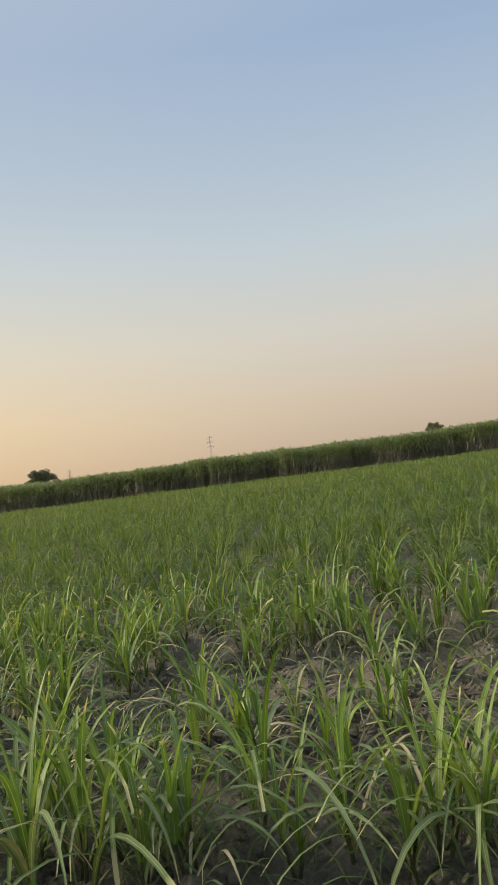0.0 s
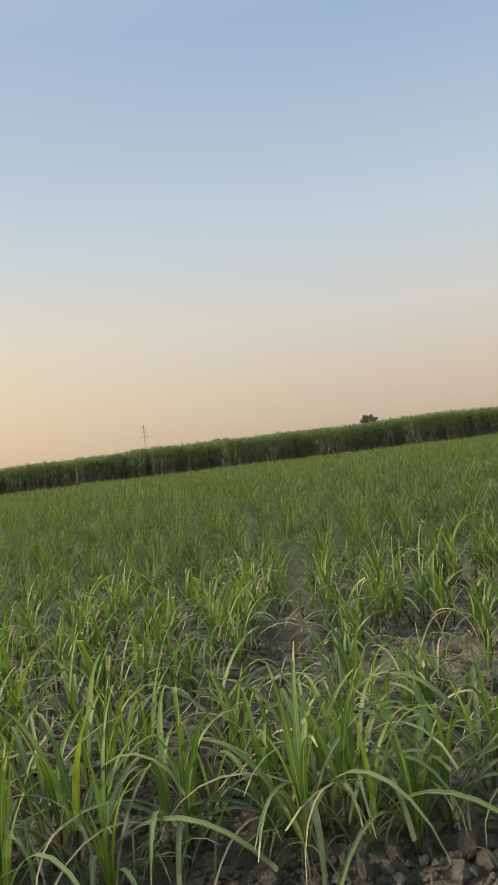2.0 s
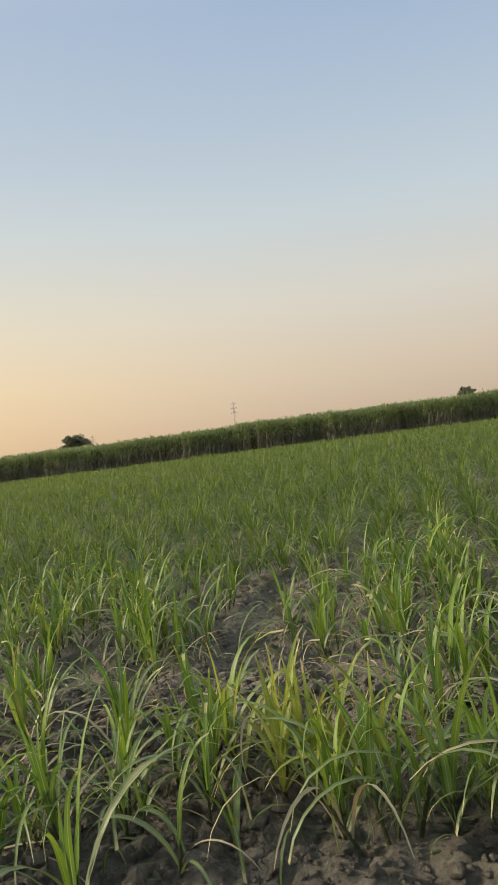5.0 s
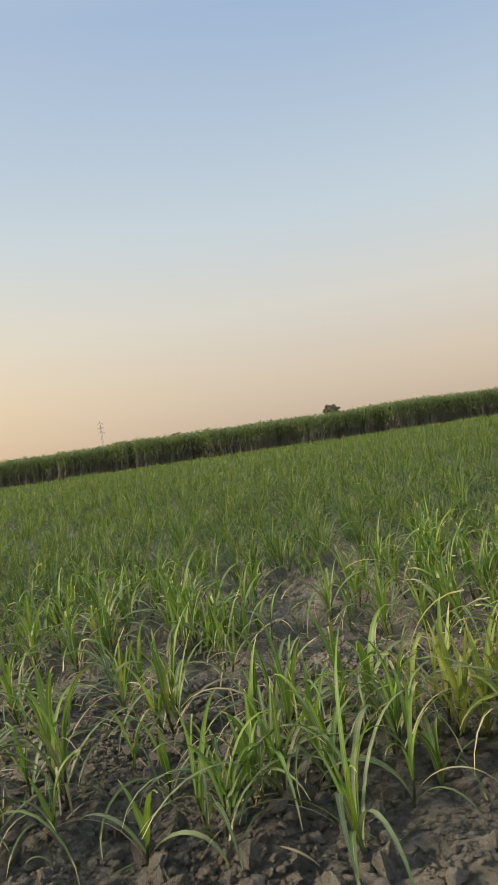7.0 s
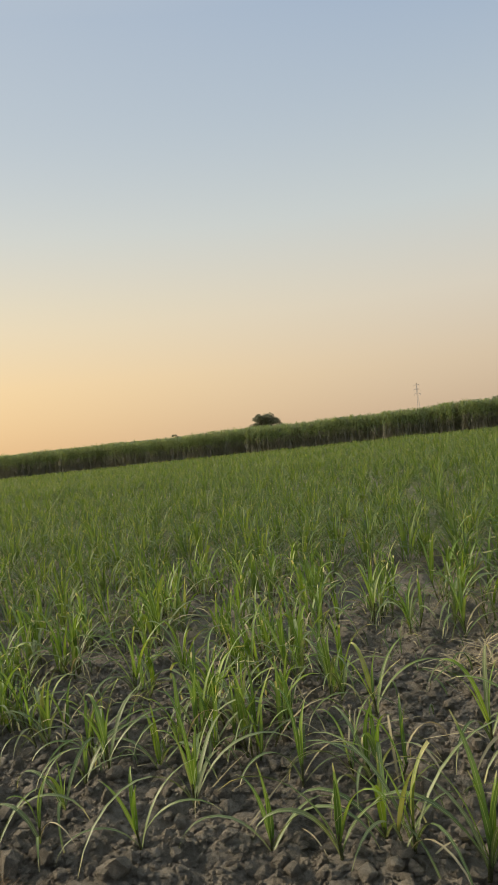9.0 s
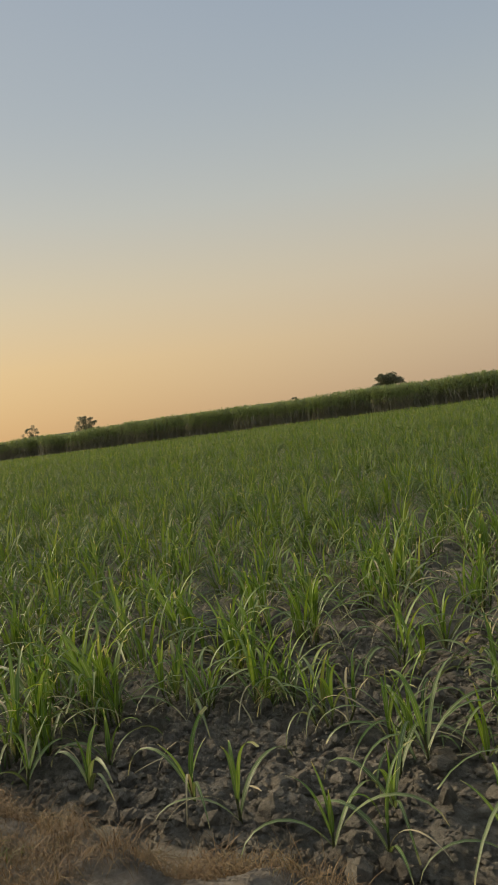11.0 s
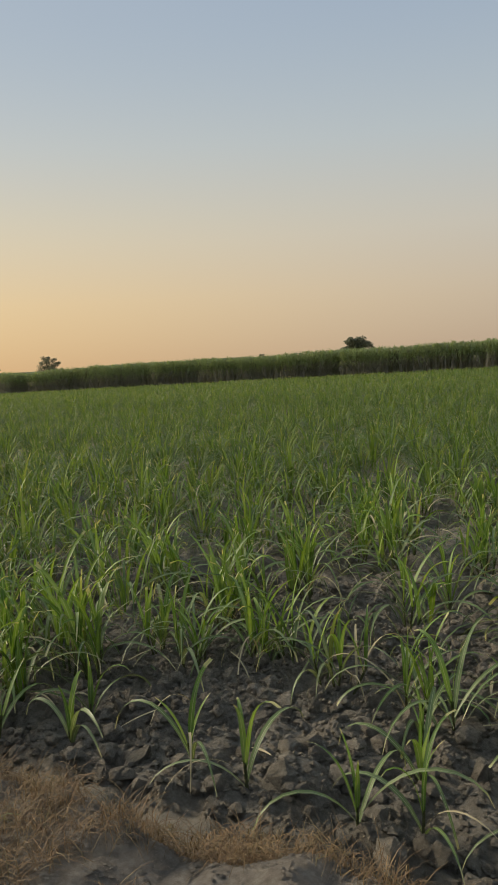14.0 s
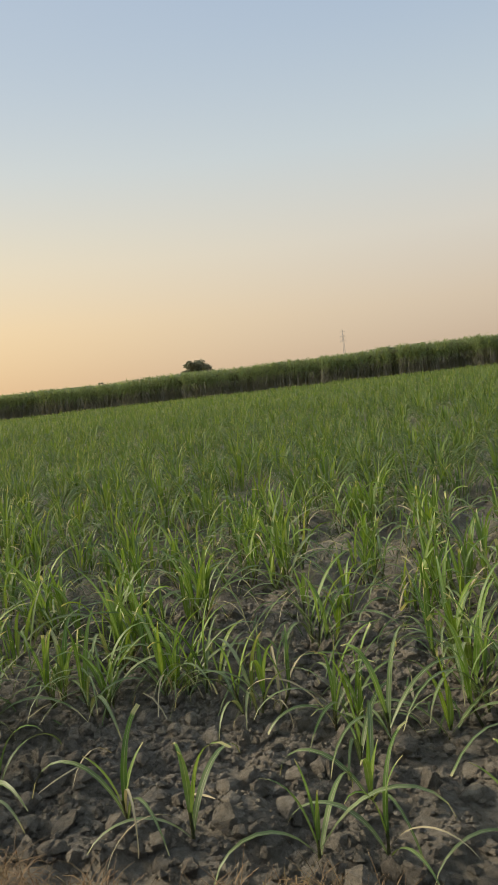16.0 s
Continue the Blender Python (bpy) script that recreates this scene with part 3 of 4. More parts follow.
# the first rows of the field, and the thicker stand at the far end of the bank
for x, y in row_spots(4.9, 6.9, lambda y: -12.2, lambda y: 0.3 + 0.3 * y, 0.46, rng):
    plant(("full", "mid", "mid", "tall")[rng.randint(4)], x, y, rng.uniform(0.85, 1.08) * (0.9 if x < -6.8 else 1.0), rng)
for x, y in row_spots(2.62, 3.7, lambda y: -3.0, lambda y: 1.2, 0.36, rng):
    plant(("mid", "mid", "tall", "thin")[rng.randint(4)], x, y, rng.uniform(0.9, 1.12), rng)
for x, y in row_spots(3.7, 4.9, lambda y: -3.0, lambda y: 0.2 + 0.3 * y, 0.58, rng):
    plant(("mid", "thin", "thin")[rng.randint(3)], x, y, rng.uniform(0.8, 1.0), rng)
for x, y in row_spots(2.2, 4.9, lambda y: -12.2, lambda y: -10.4 - 0.05 * y, 0.5, rng):
    plant(("full", "mid", "tall")[rng.randint(3)], x, y, rng.uniform(0.75, 0.95), rng)


# ---- the rest of the young field: its upright blades and its arching ones ----
def field_lot(y0, y1, x_low, x_high, step, upright, arching, segs, width, rng):
    """Clumps along the rows: straight blades that stand in a sheaf, and older ones bowed outwards round it."""
    spots = row_spots(y0, y1, x_low, x_high, step, rng)
    n = len(spots)
    vigour = (0.60 + 0.30 * wave(spots[:, 0], spots[:, 1], 3.0, 11)) * rng.uniform(0.72, 1.18, n)
    out = []
    for leaves, up in ((upright, True), (arching, False)):
        m = n * leaves
        foot = np.repeat(np.c_[spots, height(spots[:, 0], spots[:, 1])], leaves, 0)
        size, az = np.repeat(vigour, leaves), rng.uniform(0, 2 * np.pi, m)
        q = (0.09 if up else 0.13) * np.sqrt(rng.rand(m))
        foot[:, 0] += q * np.cos(az)
        foot[:, 1] += q * np.sin(az)
        if up:
            foot[:, 2] += size * rng.uniform(0.08, 0.25, m)
            bent = rng.rand(m) < 0.35
            rise, droop = np.radians(rng.uniform(70, 92, m)), np.radians(np.where(bent, rng.uniform(80, 160, m), rng.uniform(8, 65, m)))
            out.append(blades(foot, az, rise, size * rng.uniform(0.36, 0.66, m), width * rng.uniform(0.8, 1.2, m), droop, segs, rng, bend=np.where(bent, 3.5, 2.0)))
        else:
            foot[:, 2] += size * rng.uniform(0.05, 0.25, m)
            rise, droop = np.radians(rng.uniform(50, 76, m)), np.radians(rng.uniform(100, 175, m))
            out.append(blades(foot, az, rise, size * rng.uniform(0.55, 0.95, m), width * rng.uniform(0.55, 0.9, m), droop, segs, rng, bend=1.5))
    return out


rng = np.random.RandomState(6)
LEFT, RIGHT = lambda y: -8.5 - 1.75 * y, lambda y: 0.6 + 0.47 * y
lots = [field_lot(2.9, 7.0, lambda y: -12.6, lambda y: -9.3, 0.44, 9, 14, 6, 0.019, rng),
        field_lot(2.3, 6.9, LEFT, lambda y: -12.2, 0.38, 14, 22, 6, 0.022, rng),
        field_lot(4.9, 6.9, lambda y: 0.3 + 0.3 * y, lambda y: 5.5, 0.38, 13, 20, 6, 0.021, rng),
        field_lot(2.6, 4.9, lambda y: 0.75, lambda y: 5.5, 0.42, 12, 14, 6, 0.022, rng),
        field_lot(6.9, 18, LEFT, RIGHT, 0.34, 13, 22, 5, 0.020, rng),
        field_lot(18, 34, LEFT, RIGHT, 0.38, 10, 14, 3, 0.027, rng),
        field_lot(34, 79.6, LEFT, RIGHT, 0.6, 6, 7, 2, 0.05, rng)]
tagged(blade_stuff("young_sugarcane_field", [up for up, _ in lots], M_FIELD), "wide field of knee-high green sugarcane in rows", "sugarcane field", kind="stuff")
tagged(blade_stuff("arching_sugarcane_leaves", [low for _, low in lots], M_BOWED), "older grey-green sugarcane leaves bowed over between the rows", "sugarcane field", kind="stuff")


def strewn(x0, x1, y0, y1, n, rng, flat=0.6):
    """Fallen leaves and thin side shoots scattered over a patch of soil."""
    x, y = rng.uniform(x0, x1, n), rng.uniform(y0, y1, n)
    low = rng.rand(n) < flat
    foot = np.stack([x, y, height(x, y) + rng.uniform(0.01, 0.05, n)], 1)
    rise = np.radians(np.where(low, rng.uniform(-5, 25, n), rng.uniform(45, 85, n)))
    return blades(foot, rng.uniform(0, 2 * np.pi, n), rise, rng.uniform(0.14, 0.42, n), rng.uniform(0.006, 0.014, n), np.radians(np.where(low, rng.uniform(10, 70, n), rng.uniform(90, 200, n))), 6, rng, bend=1.6)


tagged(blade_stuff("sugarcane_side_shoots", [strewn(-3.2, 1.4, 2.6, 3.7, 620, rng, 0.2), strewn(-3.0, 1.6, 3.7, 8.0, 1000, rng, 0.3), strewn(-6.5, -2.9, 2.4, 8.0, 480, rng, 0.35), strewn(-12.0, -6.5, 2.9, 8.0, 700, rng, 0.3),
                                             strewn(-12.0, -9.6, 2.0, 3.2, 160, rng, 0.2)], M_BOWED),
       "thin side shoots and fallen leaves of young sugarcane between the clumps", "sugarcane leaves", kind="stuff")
tagged(blade_stuff("fallen_dry_leaves", [strewn(-6.4, 0.9, 3.9, 5.4, 320, rng, 0.85), strewn(-3.2, 1.2, 2.7, 3.9, 90, rng, 0.6), strewn(-10.5, -4.0, 2.3, 6.5, 220, rng, 0.8)], M_TRASH),
       "bleached dry sugarcane leaves lying on the soil", "dry leaves", kind="stuff")


# ---- the tall cane at the far side of the field ----
def stand_top(x, y):
    return 3.14 + 0.13 * np.clip((x + 45) / 40, 0, 1) + 0.45 * wave(x, y, 9.0, 21) + 0.22 * wave(x, y, 2.0, 22)


def tall_cane(rng):
    spots = []
    for depth in (0.0, 0.7, 1.5, 2.4):
        xs = np.arange(-190, 75, 0.2)
        spots.append(np.stack([xs + rng.normal(0, 0.1, len(xs)), 80.3 + depth + rng.normal(0, 0.18, len(xs))], 1))
    s = np.concatenate(spots)
    s[:, 1] += 1.3 * (wave(s[:, 0], 0, 2.6, 33) - 0.5)
    s = s[(wave(s[:, 0], s[:, 1], 0.8, 34) > 0.24) | (s[:, 1] > 82.2)]
    n = len(s)
    top = stand_top(s[:, 0], 81.0) + rng.normal(0, 0.05, n)
    k = 26
    foot = np.repeat(np.c_[s, np.zeros(n)], k, 0)
    up = np.repeat(top, k)
    foot[:, 2] = up * (0.30 + 0.61 * rng.rand(n * k) ** 0.55)
    foot[:, :2] += rng.normal(0, 0.05, (n * k, 2))
    inner = rng.rand(n * k) < 0.4
    rise = np.radians(np.where(inner, rng.uniform(55, 85, n * k), rng.uniform(30, 70, n * k)))
    droop = np.radians(np.where(inner, rng.uniform(70, 140, n * k), rng.uniform(100, 180, n * k)))
    green = blades(foot, rng.uniform(0, 2 * np.pi, n * k), rise, rng.uniform(0.4, 0.7, n * k), rng.uniform(0.05, 0.085, n * k), droop, 2, rng)
    d = 10
    foot = np.repeat(np.c_[s, np.zeros(n)], d, 0)
    foot[:, 2] = np.repeat(top, d) * rng.uniform(0.15, 0.62, n * d)
    foot[:, 1] -= 0.5 * rng.rand(n * d)
    dead = blades(foot, rng.uniform(0, 2 * np.pi, n * d), np.radians(rng.uniform(-80, -20, n * d)), rng.uniform(0.4, 0.9, n * d), rng.uniform(0.035, 0.06, n * d), np.radians(rng.uniform(5, 50, n * d)), 2, rng)
    t = s[::2] - np.array([0, 0.25])
    m = len(t)
    stems = blades(np.c_[t, np.zeros(m)], rng.uniform(0, 2 * np.pi, m), np.radians(rng.uniform(80, 96, m)), top[::2] * rng.uniform(0.25, 0.55, m), rng.uniform(0.03, 0.055, m), np.radians(rng.uniform(-6, 10, m)), 2, rng)
    return green, dead, stems


rng = np.random.RandomState(8)
green, dead, stems = tall_cane(rng)
tagged(blade_stuff("tall_sugarcane_leaves", [green], M_TALL), "dense green leaf crowns of tall mature sugarcane", "sugarcane field", kind="stuff")
tagged(blade_stuff("tall_sugarcane_stalks", [dead, stems], M_DEAD), "brown dry leaves and stalks of tall sugarcane", "sugarcane field", kind="stuff")


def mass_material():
    s = Mat("shade_coloured_cane_mass", 0.8, 0.1)
    # darker than the leaves: the shade inside the stand is put into this colour
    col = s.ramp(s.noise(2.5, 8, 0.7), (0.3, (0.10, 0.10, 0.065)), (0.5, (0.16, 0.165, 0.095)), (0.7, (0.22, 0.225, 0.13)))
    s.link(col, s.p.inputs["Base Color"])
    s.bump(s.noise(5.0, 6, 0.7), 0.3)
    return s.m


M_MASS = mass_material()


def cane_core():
    """A solid filler for the inside of the tall stand, its shade painted as dark colour: an uneven mass well below the
    leaf tops.
    """
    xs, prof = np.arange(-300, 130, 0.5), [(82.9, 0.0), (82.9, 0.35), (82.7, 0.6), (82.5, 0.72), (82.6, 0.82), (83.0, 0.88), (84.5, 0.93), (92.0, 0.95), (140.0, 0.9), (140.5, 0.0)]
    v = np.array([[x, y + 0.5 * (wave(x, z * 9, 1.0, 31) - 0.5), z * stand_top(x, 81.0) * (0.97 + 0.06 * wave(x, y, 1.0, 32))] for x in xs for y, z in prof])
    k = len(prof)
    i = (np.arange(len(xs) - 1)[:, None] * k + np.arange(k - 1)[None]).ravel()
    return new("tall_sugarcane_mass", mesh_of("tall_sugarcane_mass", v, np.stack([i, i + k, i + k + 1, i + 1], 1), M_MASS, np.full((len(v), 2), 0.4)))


tagged(cane_core(), "dense filler inside the tall sugarcane stand, shade painted into its dark colour", "sugarcane field", kind="stuff")


# ---- trees, pylon and pole behind the tall cane ----
def tube(bm, a, b, r0, r1, sides=6):
    a, b = Vector(a), Vector(b)
    turn = (b - a).to_track_quat("Z", "Y").to_matrix().to_4x4()
    bmesh.ops.create_cone(bm, cap_ends=True, segments=sides, radius1=r0, radius2=r1, depth=(b - a).length, matrix=Matrix.Translation((a + b) / 2) @ turn)


def part(name, bm, material, parent, label=""):
    me = bpy.data.meshes.new(name)
    bm.to_mesh(me)
    bm.free()
    me.materials.append(material)
    ob = new(name, me)
    ob.parent = parent
    return tagged(ob, label)


def tree(x, y, top, wide, low, clumps, seed, label, gaps=0.6):
    """A field tree: tapered trunk, limbs to each clump, and small leaves gathered in uneven clumps."""
    rng = np.random.RandomState(seed)
    root = new("tree")
    root.location = (x, y, 0)
    bm = bmesh.new()
    fork = Vector((0, 0, low * 0.8))
    tube(bm, (0, 0, -0.1), fork, 0.035 * top, 0.022 * top, 8)
    leaves = []
    for k in range(clumps):
        a, q = 2.4 * k + rng.normal(0, 0.3), rng.rand() ** 0.65
        h = (k + rng.rand()) / clumps
        r = 0.46 * wide * q * math.sqrt(max(0.3, 1 - 0.75 * h ** 3)) * rng.uniform(0.75, 1.2)
        c = Vector((r * math.cos(a), r * math.sin(a), low + (top - low) * (0.12 + 0.78 * h) * rng.uniform(0.86, 1.06)))
        tube(bm, fork + Vector((0, 0, rng.uniform(-0.2, 0.2))), c, 0.010 * top, 0.003 * top, 5)
        leaves.append((c, rng.uniform(0.55, 1.0) * wide * 0.14))
    part("trunk", bm, M_BARK, root)
    n = 170
    cs = np.repeat(np.array([list(c) for c, _ in leaves]), n, 0)
    rs = np.repeat([r for _, r in leaves], n)
    off = rng.normal(0, 1, (len(cs), 3))
    off *= (rng.rand(len(cs)) ** 0.4 / np.linalg.norm(off, axis=1))[:, None]
    p = cs + off * rs[:, None] * np.array([1, 1, 0.75])
    p = p[p[:, 2] < top]
    a, b = rng.normal(0, 1, (2, len(p), 3))
    a /= np.linalg.norm(a, axis=1)[:, None]
    b = np.cross(a, b)
    b /= np.linalg.norm(b, axis=1)[:, None]
    s = (rng.uniform(0.6, 1.3, len(p)) * 0.028 * wide * gaps)[:, None]
    v = np.stack([p - a * s, p + b * s * 0.6, p + a * s, p - b * s * 0.6], 1).reshape(-1, 3)
    crown = new("crown", mesh_of("crown", v, np.arange(len(v)).reshape(-1, 4), M_TREE, smooth=False))
    crown.parent = root
    return tagged(root, label, "tree")


tree(-58.7, 146.7, 7.6, 7.2, 2.6, 44, 41, "dark rounded broadleaf tree behind the tall cane", 0.9)
tree(26.5, 194.6, 8.0, 5.0, 3.0, 80, 52, "small dark rounded tree beyond the cane field", 0.9)
tree(-19.3, 294.0, 8.8, 9.0, 4.0, 24, 43, "low spreading far tree barely above the cane", 0.9)
tree(-120.2, 227.0, 7.2, 4.6, 3.5, 14, 44, "small far tree top showing above the cane", 0.9)
tree(-109.9, 112.6, 6.9, 5.0, 2.4, 42, 45, "sparse feathery tree with gaps in its crown", 0.6)
tree(-134.6, 121.5, 6.9, 4.6, 2.4, 28, 46, "thin open-crowned tree behind the cane", 0.5)
tree(-146.5, 107.5, 5.6, 7.0, 2.2, 50, 47, "low bushy tree at the end of the cane", 0.55)
tree(-155.0, 105.0, 5.0, 6.0, 2.0, 24, 48, "low sparse bush at the end of the cane", 0.5)


def pylon(x, y, top, label):
    """A slim lattice mast with three pairs of cross-arms."""
    root = new("power_pylon")
    root.location = (x, y, 0)
    root.rotation_euler = (0, 0, radians(12))
    w0, w1 = 0.8, 0.10
    corner = lambda k, h: Vector((((-1, 1, 1, -1)[k]) * (w0 + (w1 - w0) * h / top), ((-1, -1, 1, 1)[k]) * (w0 + (w1 - w0) * h / top), h))
    for k in range(4):
        bm = bmesh.new()
        tube(bm, corner(k, 0), corner(k, top), 0.07, 0.05, 4)
        part("leg", bm, M_STEEL, root)
    bm = bmesh.new()
    steps = np.linspace(0, top, 15)
    for a, b in zip(steps[:-1], steps[1:]):
        for k in range(4):
            tube(bm, corner(k, a), corner((k + 1) % 4, b), 0.04, 0.04, 4)
    part("bracing", bm, M_STEEL, root)
    for h, reach in ((top * 0.94, 1.3), (top * 0.84, 1.5), (top * 0.74, 1.5)):
        bm = bmesh.new()
        for s in (-1, 1):
            tube(bm, (0, 0, h), (s * reach, 0, h + 0.1), 0.09, 0.05, 4)
            tube(bm, (0, 0, h + 0.7), (s * reach, 0, h + 0.1), 0.05, 0.05, 4)
            tube(bm, (s * reach, 0, h + 0.1), (s * reach, 0, h - 0.7), 0.07, 0.07, 5)
        part("crossarm", bm, M_STEEL, root)
    return tagged(root, label, "power pylon")


pylon(-61.0, 380.3, 22.4, "slim grey steel lattice power pylon with cross-arms")
pylon(-162.0, 450.0, 17.2, "distant thin power pylon beside a tree")


# ---- clods and dry grass ----
def clod_mesh(seed, fine=False):
    """An uneven lump of dry earth; the fine ones are crumbly all over."""
    rng = np.random.RandomState(seed)
    bm = bmesh.new()
    for _ in range(30):
        p = rng.normal(0, 1, 3)
        p *= rng.uniform(0.62, 1.12) / np.linalg.norm(p)
        bm.verts.new(Vector(p) * 0.5)
    bmesh.ops.convex_hull(bm, input=bm.verts)
    bmesh.ops.delete(bm, geom=[v for v in bm.verts if not v.link_faces], context="VERTS")
    if fine:
        bmesh.ops.subdivide_edges(bm, edges=bm.edges[:], cuts=1, use_grid_fill=True)
        bmesh.ops.triangulate(bm, faces=bm.faces[:])
        for v in bm.verts:
            v.co *= 1 + rng.normal(0, 0.075)
    me = bpy.data.meshes.new("soil_clod")
    bm.to_mesh(me)
    bm.free()
    me.polygons.foreach_set("use_smooth", [False] * len(me.polygons))
    me.materials.append(M_LUMP if fine else M_CLOD)
    return me


LUMPS = [clod_mesh(s, True) for s in range(60, 68)]
CLODS = [clod_mesh(s) for s in range(50, 58)]
rng = np.random.RandomState(9)
for k in range(300):
    x, y = rng.uniform(-9.4, -4.0) if k < 270 else rng.uniform(-1.7, 0.2), 2.0 + (2.2 if k < 270 else 0.7) * rng.rand() ** 1.3
    s = 0.05 + 0.085 * rng.rand() ** 2.0
    ob = new("soil_clod", LUMPS[rng.randint(8)])
    ob.parent = ground
    ob.matrix_basis = Matrix.Translation((x, y, float(height(x, y)) + 0.16 * s)) @ pose(0, 0, 0, rng.uniform(0, 360), rng.uniform(0, 360), rng.uniform(0, 360)) @ Matrix.Diagonal((s, s * rng.uniform(0.7, 1), s * rng.uniform(0.5, 0.8), 1))


def crumb_shape(seed):
    """A rough lump of a dozen faces, for the finest crumbs."""
    rng = np.random.RandomState(seed)
    v = np.array([(1, 0, 0), (-1, 0, 0), (0, 1, 0), (0, -1, 0), (0, 0, 1), (0, 0, -1)]) * rng.uniform(0.35, 0.6, (6, 1)) + rng.normal(0, 0.06, (6, 3))
    return v, np.array([(0, 2, 4), (2, 1, 4), (1, 3, 4), (3, 0, 4), (2, 0, 5), (1, 2, 5), (3, 1, 5), (0, 3, 5)])


def loose_clods(n, small, rng):
    """The clods and crumbs over the rest of the near soil, joined."""
    vs, fs, at = [], [], 0
    shapes = []
    for me in CLODS:
        me.calc_loop_triangles()
        shapes.append((np.array([v.co[:] for v in me.vertices]), np.array([t.vertices[:] for t in me.loop_triangles])))
    crumbs = [crumb_shape(k) for k in range(70, 78)]
    m = n + small
    xs, q = np.where(rng.rand(m) < 0.3, rng.uniform(-9.8, -3.4, m), rng.uniform(-11.5, 1.4, m)), rng.rand(m)
    ys = 1.98 + np.where(q < 0.7, 2.6 * rng.rand(m), 6.0 * rng.rand(m))
    # more of them where the soil lies open
    for k, (x0, x1, y0, y1) in enumerate(OPEN_SOIL):
        pick = (q > 0.70 + 0.02 * k) & (q < 0.72 + 0.02 * k)
        xs[pick], ys[pick] = rng.uniform(x0 - 0.2, x1 + 0.2, pick.sum()), rng.uniform(y0 - 0.2, y1 + 0.3, pick.sum())
    # and at the foot of the bank where the walk begins
    pick = (q > 0.2) & (q < 0.27)
    xs[pick], ys[pick] = rng.uniform(-1.7, 0.3, pick.sum()), rng.uniform(1.9, 2.8, pick.sum())
    zs = height(xs, ys)
    for k, (x, y, z) in enumerate(zip(xs, ys, zs)):
        s = 0.026 + 0.075 * rng.rand() ** 2.6 if k < n else 0.010 + 0.035 * rng.rand() ** 1.6
        v, f = (shapes if k < n else crumbs)[rng.randint(8)]
        a = rng.uniform(0, 6.28)
        v = v * s * np.array([1, rng.uniform(0.7, 1), rng.uniform(0.55, 0.85)])
        v = np.stack([v[:, 0] * math.cos(a) - v[:, 1] * math.sin(a) + x, v[:, 0] * math.sin(a) + v[:, 1] * math.cos(a) + y, v[:, 2] + z + rng.uniform(-0.08, 0.26) * s], 1)
        vs.append(v), fs.append(f + at)
        at += len(v)
    return new("loose_soil_clods", mesh_of("loose_soil_clods", np.concatenate(vs), np.concatenate(fs), M_CLOD, smooth=False))


tagged(loose_clods(9500, 65000, rng), "small grey-brown clods scattered over the ploughed soil", "soil clods", kind="stuff")


def dry_grass(n, rng):
    """A mat of fine wiry straw, thickest along the brow of the bank and thin on its pale end."""
    x, y = -7.3 - 5.5 * rng.rand(n) ** 1.25, 1.84 - 1.9 * rng.rand(n) ** 1.6
    bald = 0.36 * np.clip((x + 8.22 - 1.3 * np.clip(y - 1.45, 0, 0.4)) / 0.5, 0, 1)
    keep = wave(x, y, 0.45, 41) + 0.8 * (wave(x, y, 0.13, 42) - 0.5) + 0.3 * np.clip((y - 1.42) / 0.3, 0, 1) - bald - 0.35 * np.clip(0.8 - y, 0, 1.2) - 0.4 * np.clip(-11.6 - x, 0, 1) > 0.56
    x, y = x[keep], y[keep]
    n = len(x)
    lift = 0.09 * wave(x, y, 0.16, 44) * rng.rand(n) ** 1.5
    foot = np.stack([x, y, height(x, y) + 0.002 + lift], 1)
    return blades(foot, rng.uniform(0, 2 * np.pi, n), np.radians(rng.uniform(-10, 70, n)), rng.uniform(0.03, 0.13, n), rng.uniform(0.0012, 0.0028, n), np.radians(rng.uniform(20, 280, n)), 3, rng)


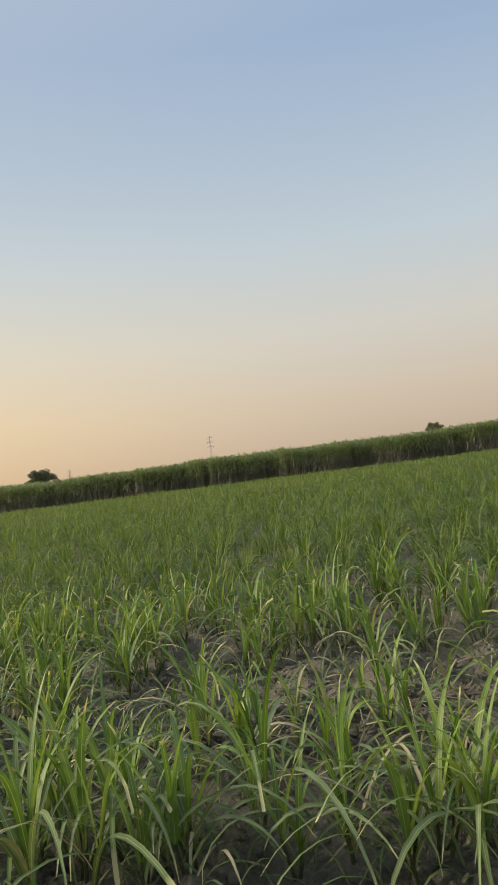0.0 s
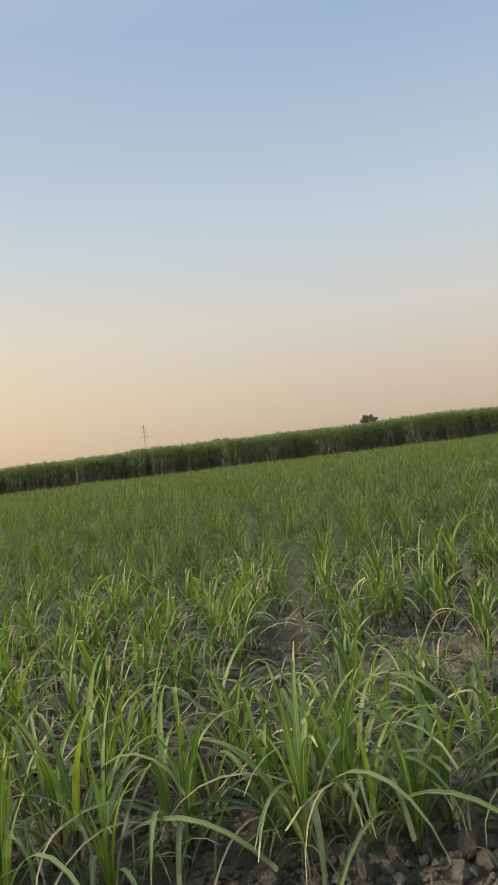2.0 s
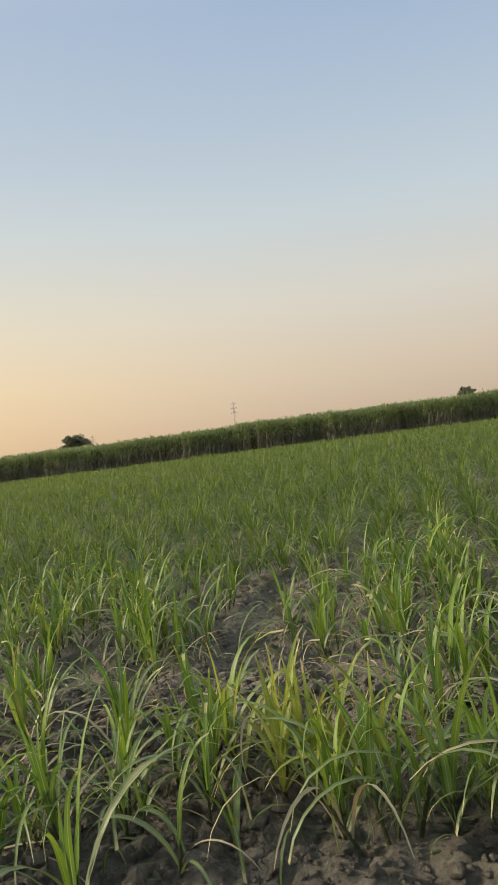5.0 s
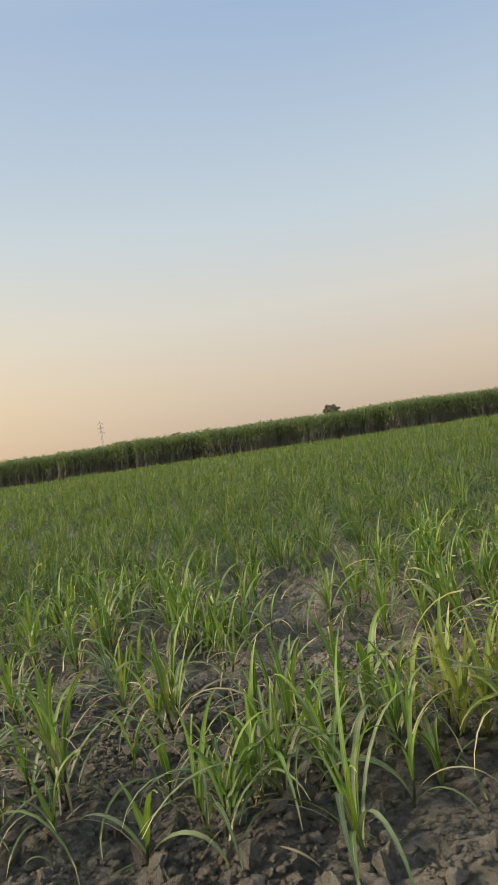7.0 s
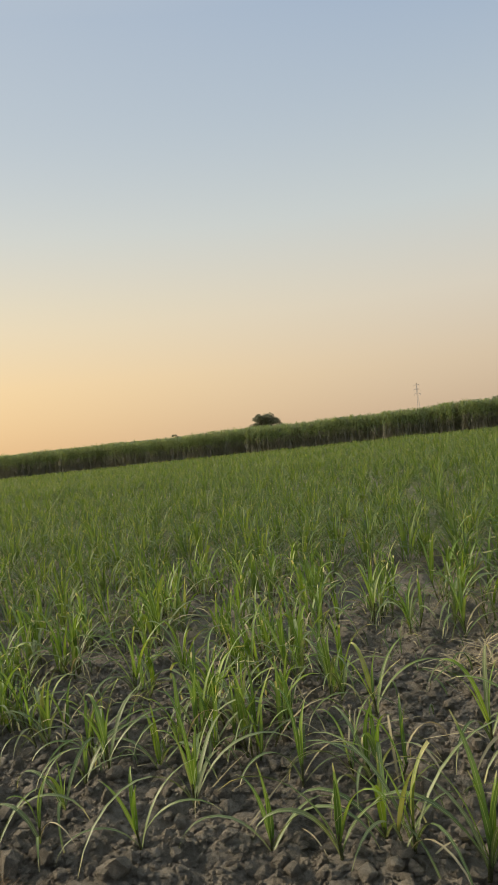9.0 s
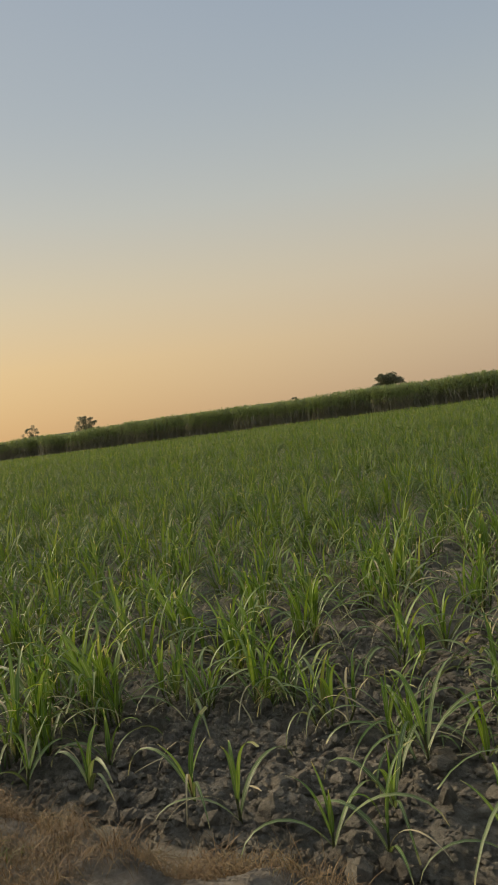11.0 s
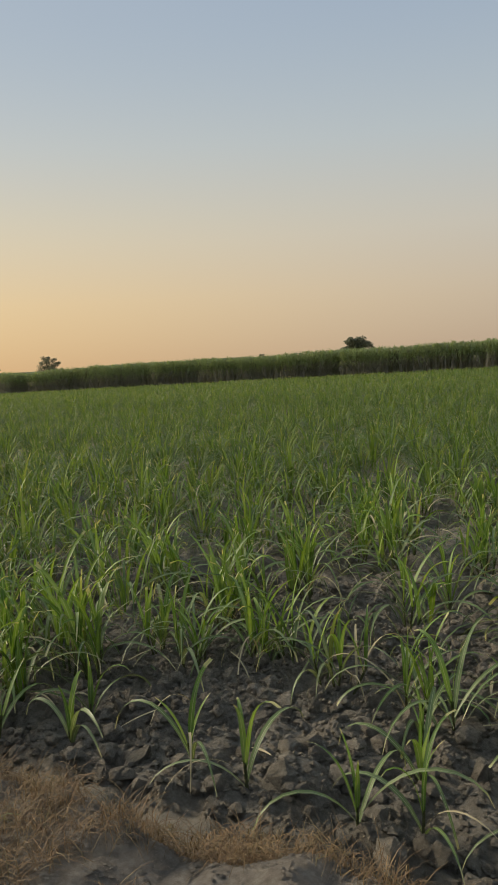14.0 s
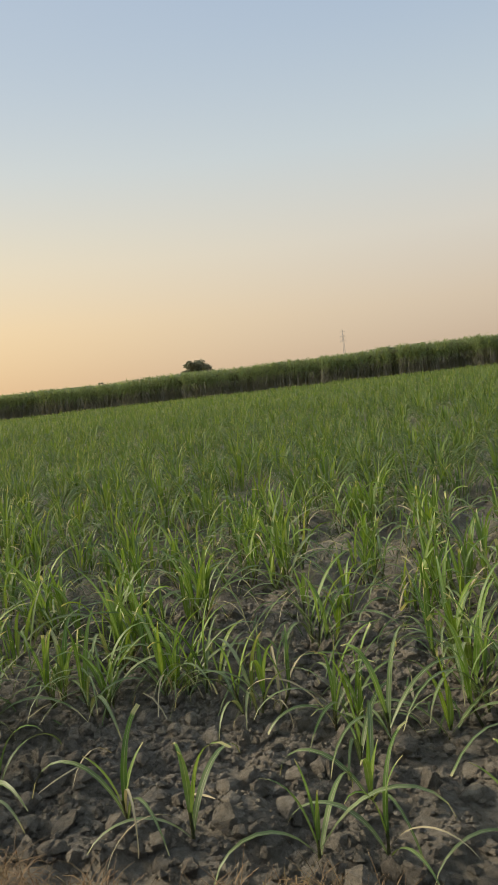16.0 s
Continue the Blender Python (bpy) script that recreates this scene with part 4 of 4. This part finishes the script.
def bank_crumbs(n, rng):
    """Small lumps of dry earth on the bank, joined."""
    vs, fs, at = [], [], 0
    q = rng.rand(n)
    xs = np.where(q < 0.45, rng.uniform(-8.9, -7.3, n), np.where(q < 0.7, rng.uniform(-10.8, -7.2, n), rng.uniform(-11.5, 3.0, n)))
    ys = np.where(q < 0.45, rng.uniform(0.9, 1.68, n), 1.75 - 3.0 * rng.rand(n) ** 1.7)
    zs = height(xs, ys)
    for x, y, z in zip(xs, ys, zs):
        v, f = crumb_shape(rng.randint(70, 90))
        v = v * (0.005 + 0.016 * rng.rand() ** 3.0) * np.array([1, rng.uniform(0.7, 1), rng.uniform(0.2, 0.4)])
        vs.append(v + (x, y, z)), fs.append(f + at)
        at += len(v)
    return new("bank_crumbs", mesh_of("bank_crumbs", np.concatenate(vs), np.concatenate(fs), M_DUST, smooth=False))


tagged(bank_crumbs(20000, rng), "small pale crumbs of dry earth on the bank", "soil crumbs", kind="stuff")


def green_grass(n, rng):
    x, y = rng.uniform(-12.5, -8.7, n), 1.6 - 1.4 * rng.rand(n) ** 1.3
    keep = wave(x, y, 0.35, 43) + 0.6 * np.clip(1.3 - y, -0.5, 0.6) - 0.35 * np.clip(x + 9.3, -1, 1) + 0.3 * (wave(x, y, 0.1, 45) - 0.5) - 1.8 * np.clip(0.75 - y, 0, 1) - 0.8 * np.clip(-11.3 - x, 0, 2) + 0.3 * rng.rand(n) > 0.68
    foot = np.stack([x, y, height(x, y)], 1)[keep]
    n = len(foot)
    return blades(foot, rng.uniform(0, 2 * np.pi, n), np.radians(rng.uniform(40, 88, n)), rng.uniform(0.05, 0.15, n), rng.uniform(0.002, 0.004, n), np.radians(rng.uniform(20, 150, n)), 3, rng)


tagged(blade_stuff("short_grass", [green_grass(42000, rng)], M_OLIVE), "short green and olive grass on the bank", "grass", kind="stuff")


def straw_heap(x, y, rng):
    """A small heap of bleached cane trash."""
    n = 90
    r, a = 0.16 * np.sqrt(rng.rand(n)), rng.uniform(0, 2 * np.pi, n)
    px, py = x + 1.5 * r * np.cos(a), y + r * np.sin(a)
    foot = np.stack([px, py, height(px, py) + rng.uniform(0.0, 0.06, n)], 1)
    return blades(foot, rng.uniform(0, 2 * np.pi, n), np.radians(rng.uniform(-5, 30, n)), rng.uniform(0.15, 0.4, n), rng.uniform(0.005, 0.012, n), np.radians(rng.uniform(10, 60, n)), 5, rng)


tagged(blade_stuff("straw_heap", [straw_heap(-6.3, 4.48, rng)], M_TRASH), "small heap of bleached dry cane leaves on soil", "straw heap")
tagged(blade_stuff("dry_grass", [dry_grass(130000, rng)], M_STRAW), "tangled reddish-brown dry grass on the trodden bank", "dry grass", kind="stuff")
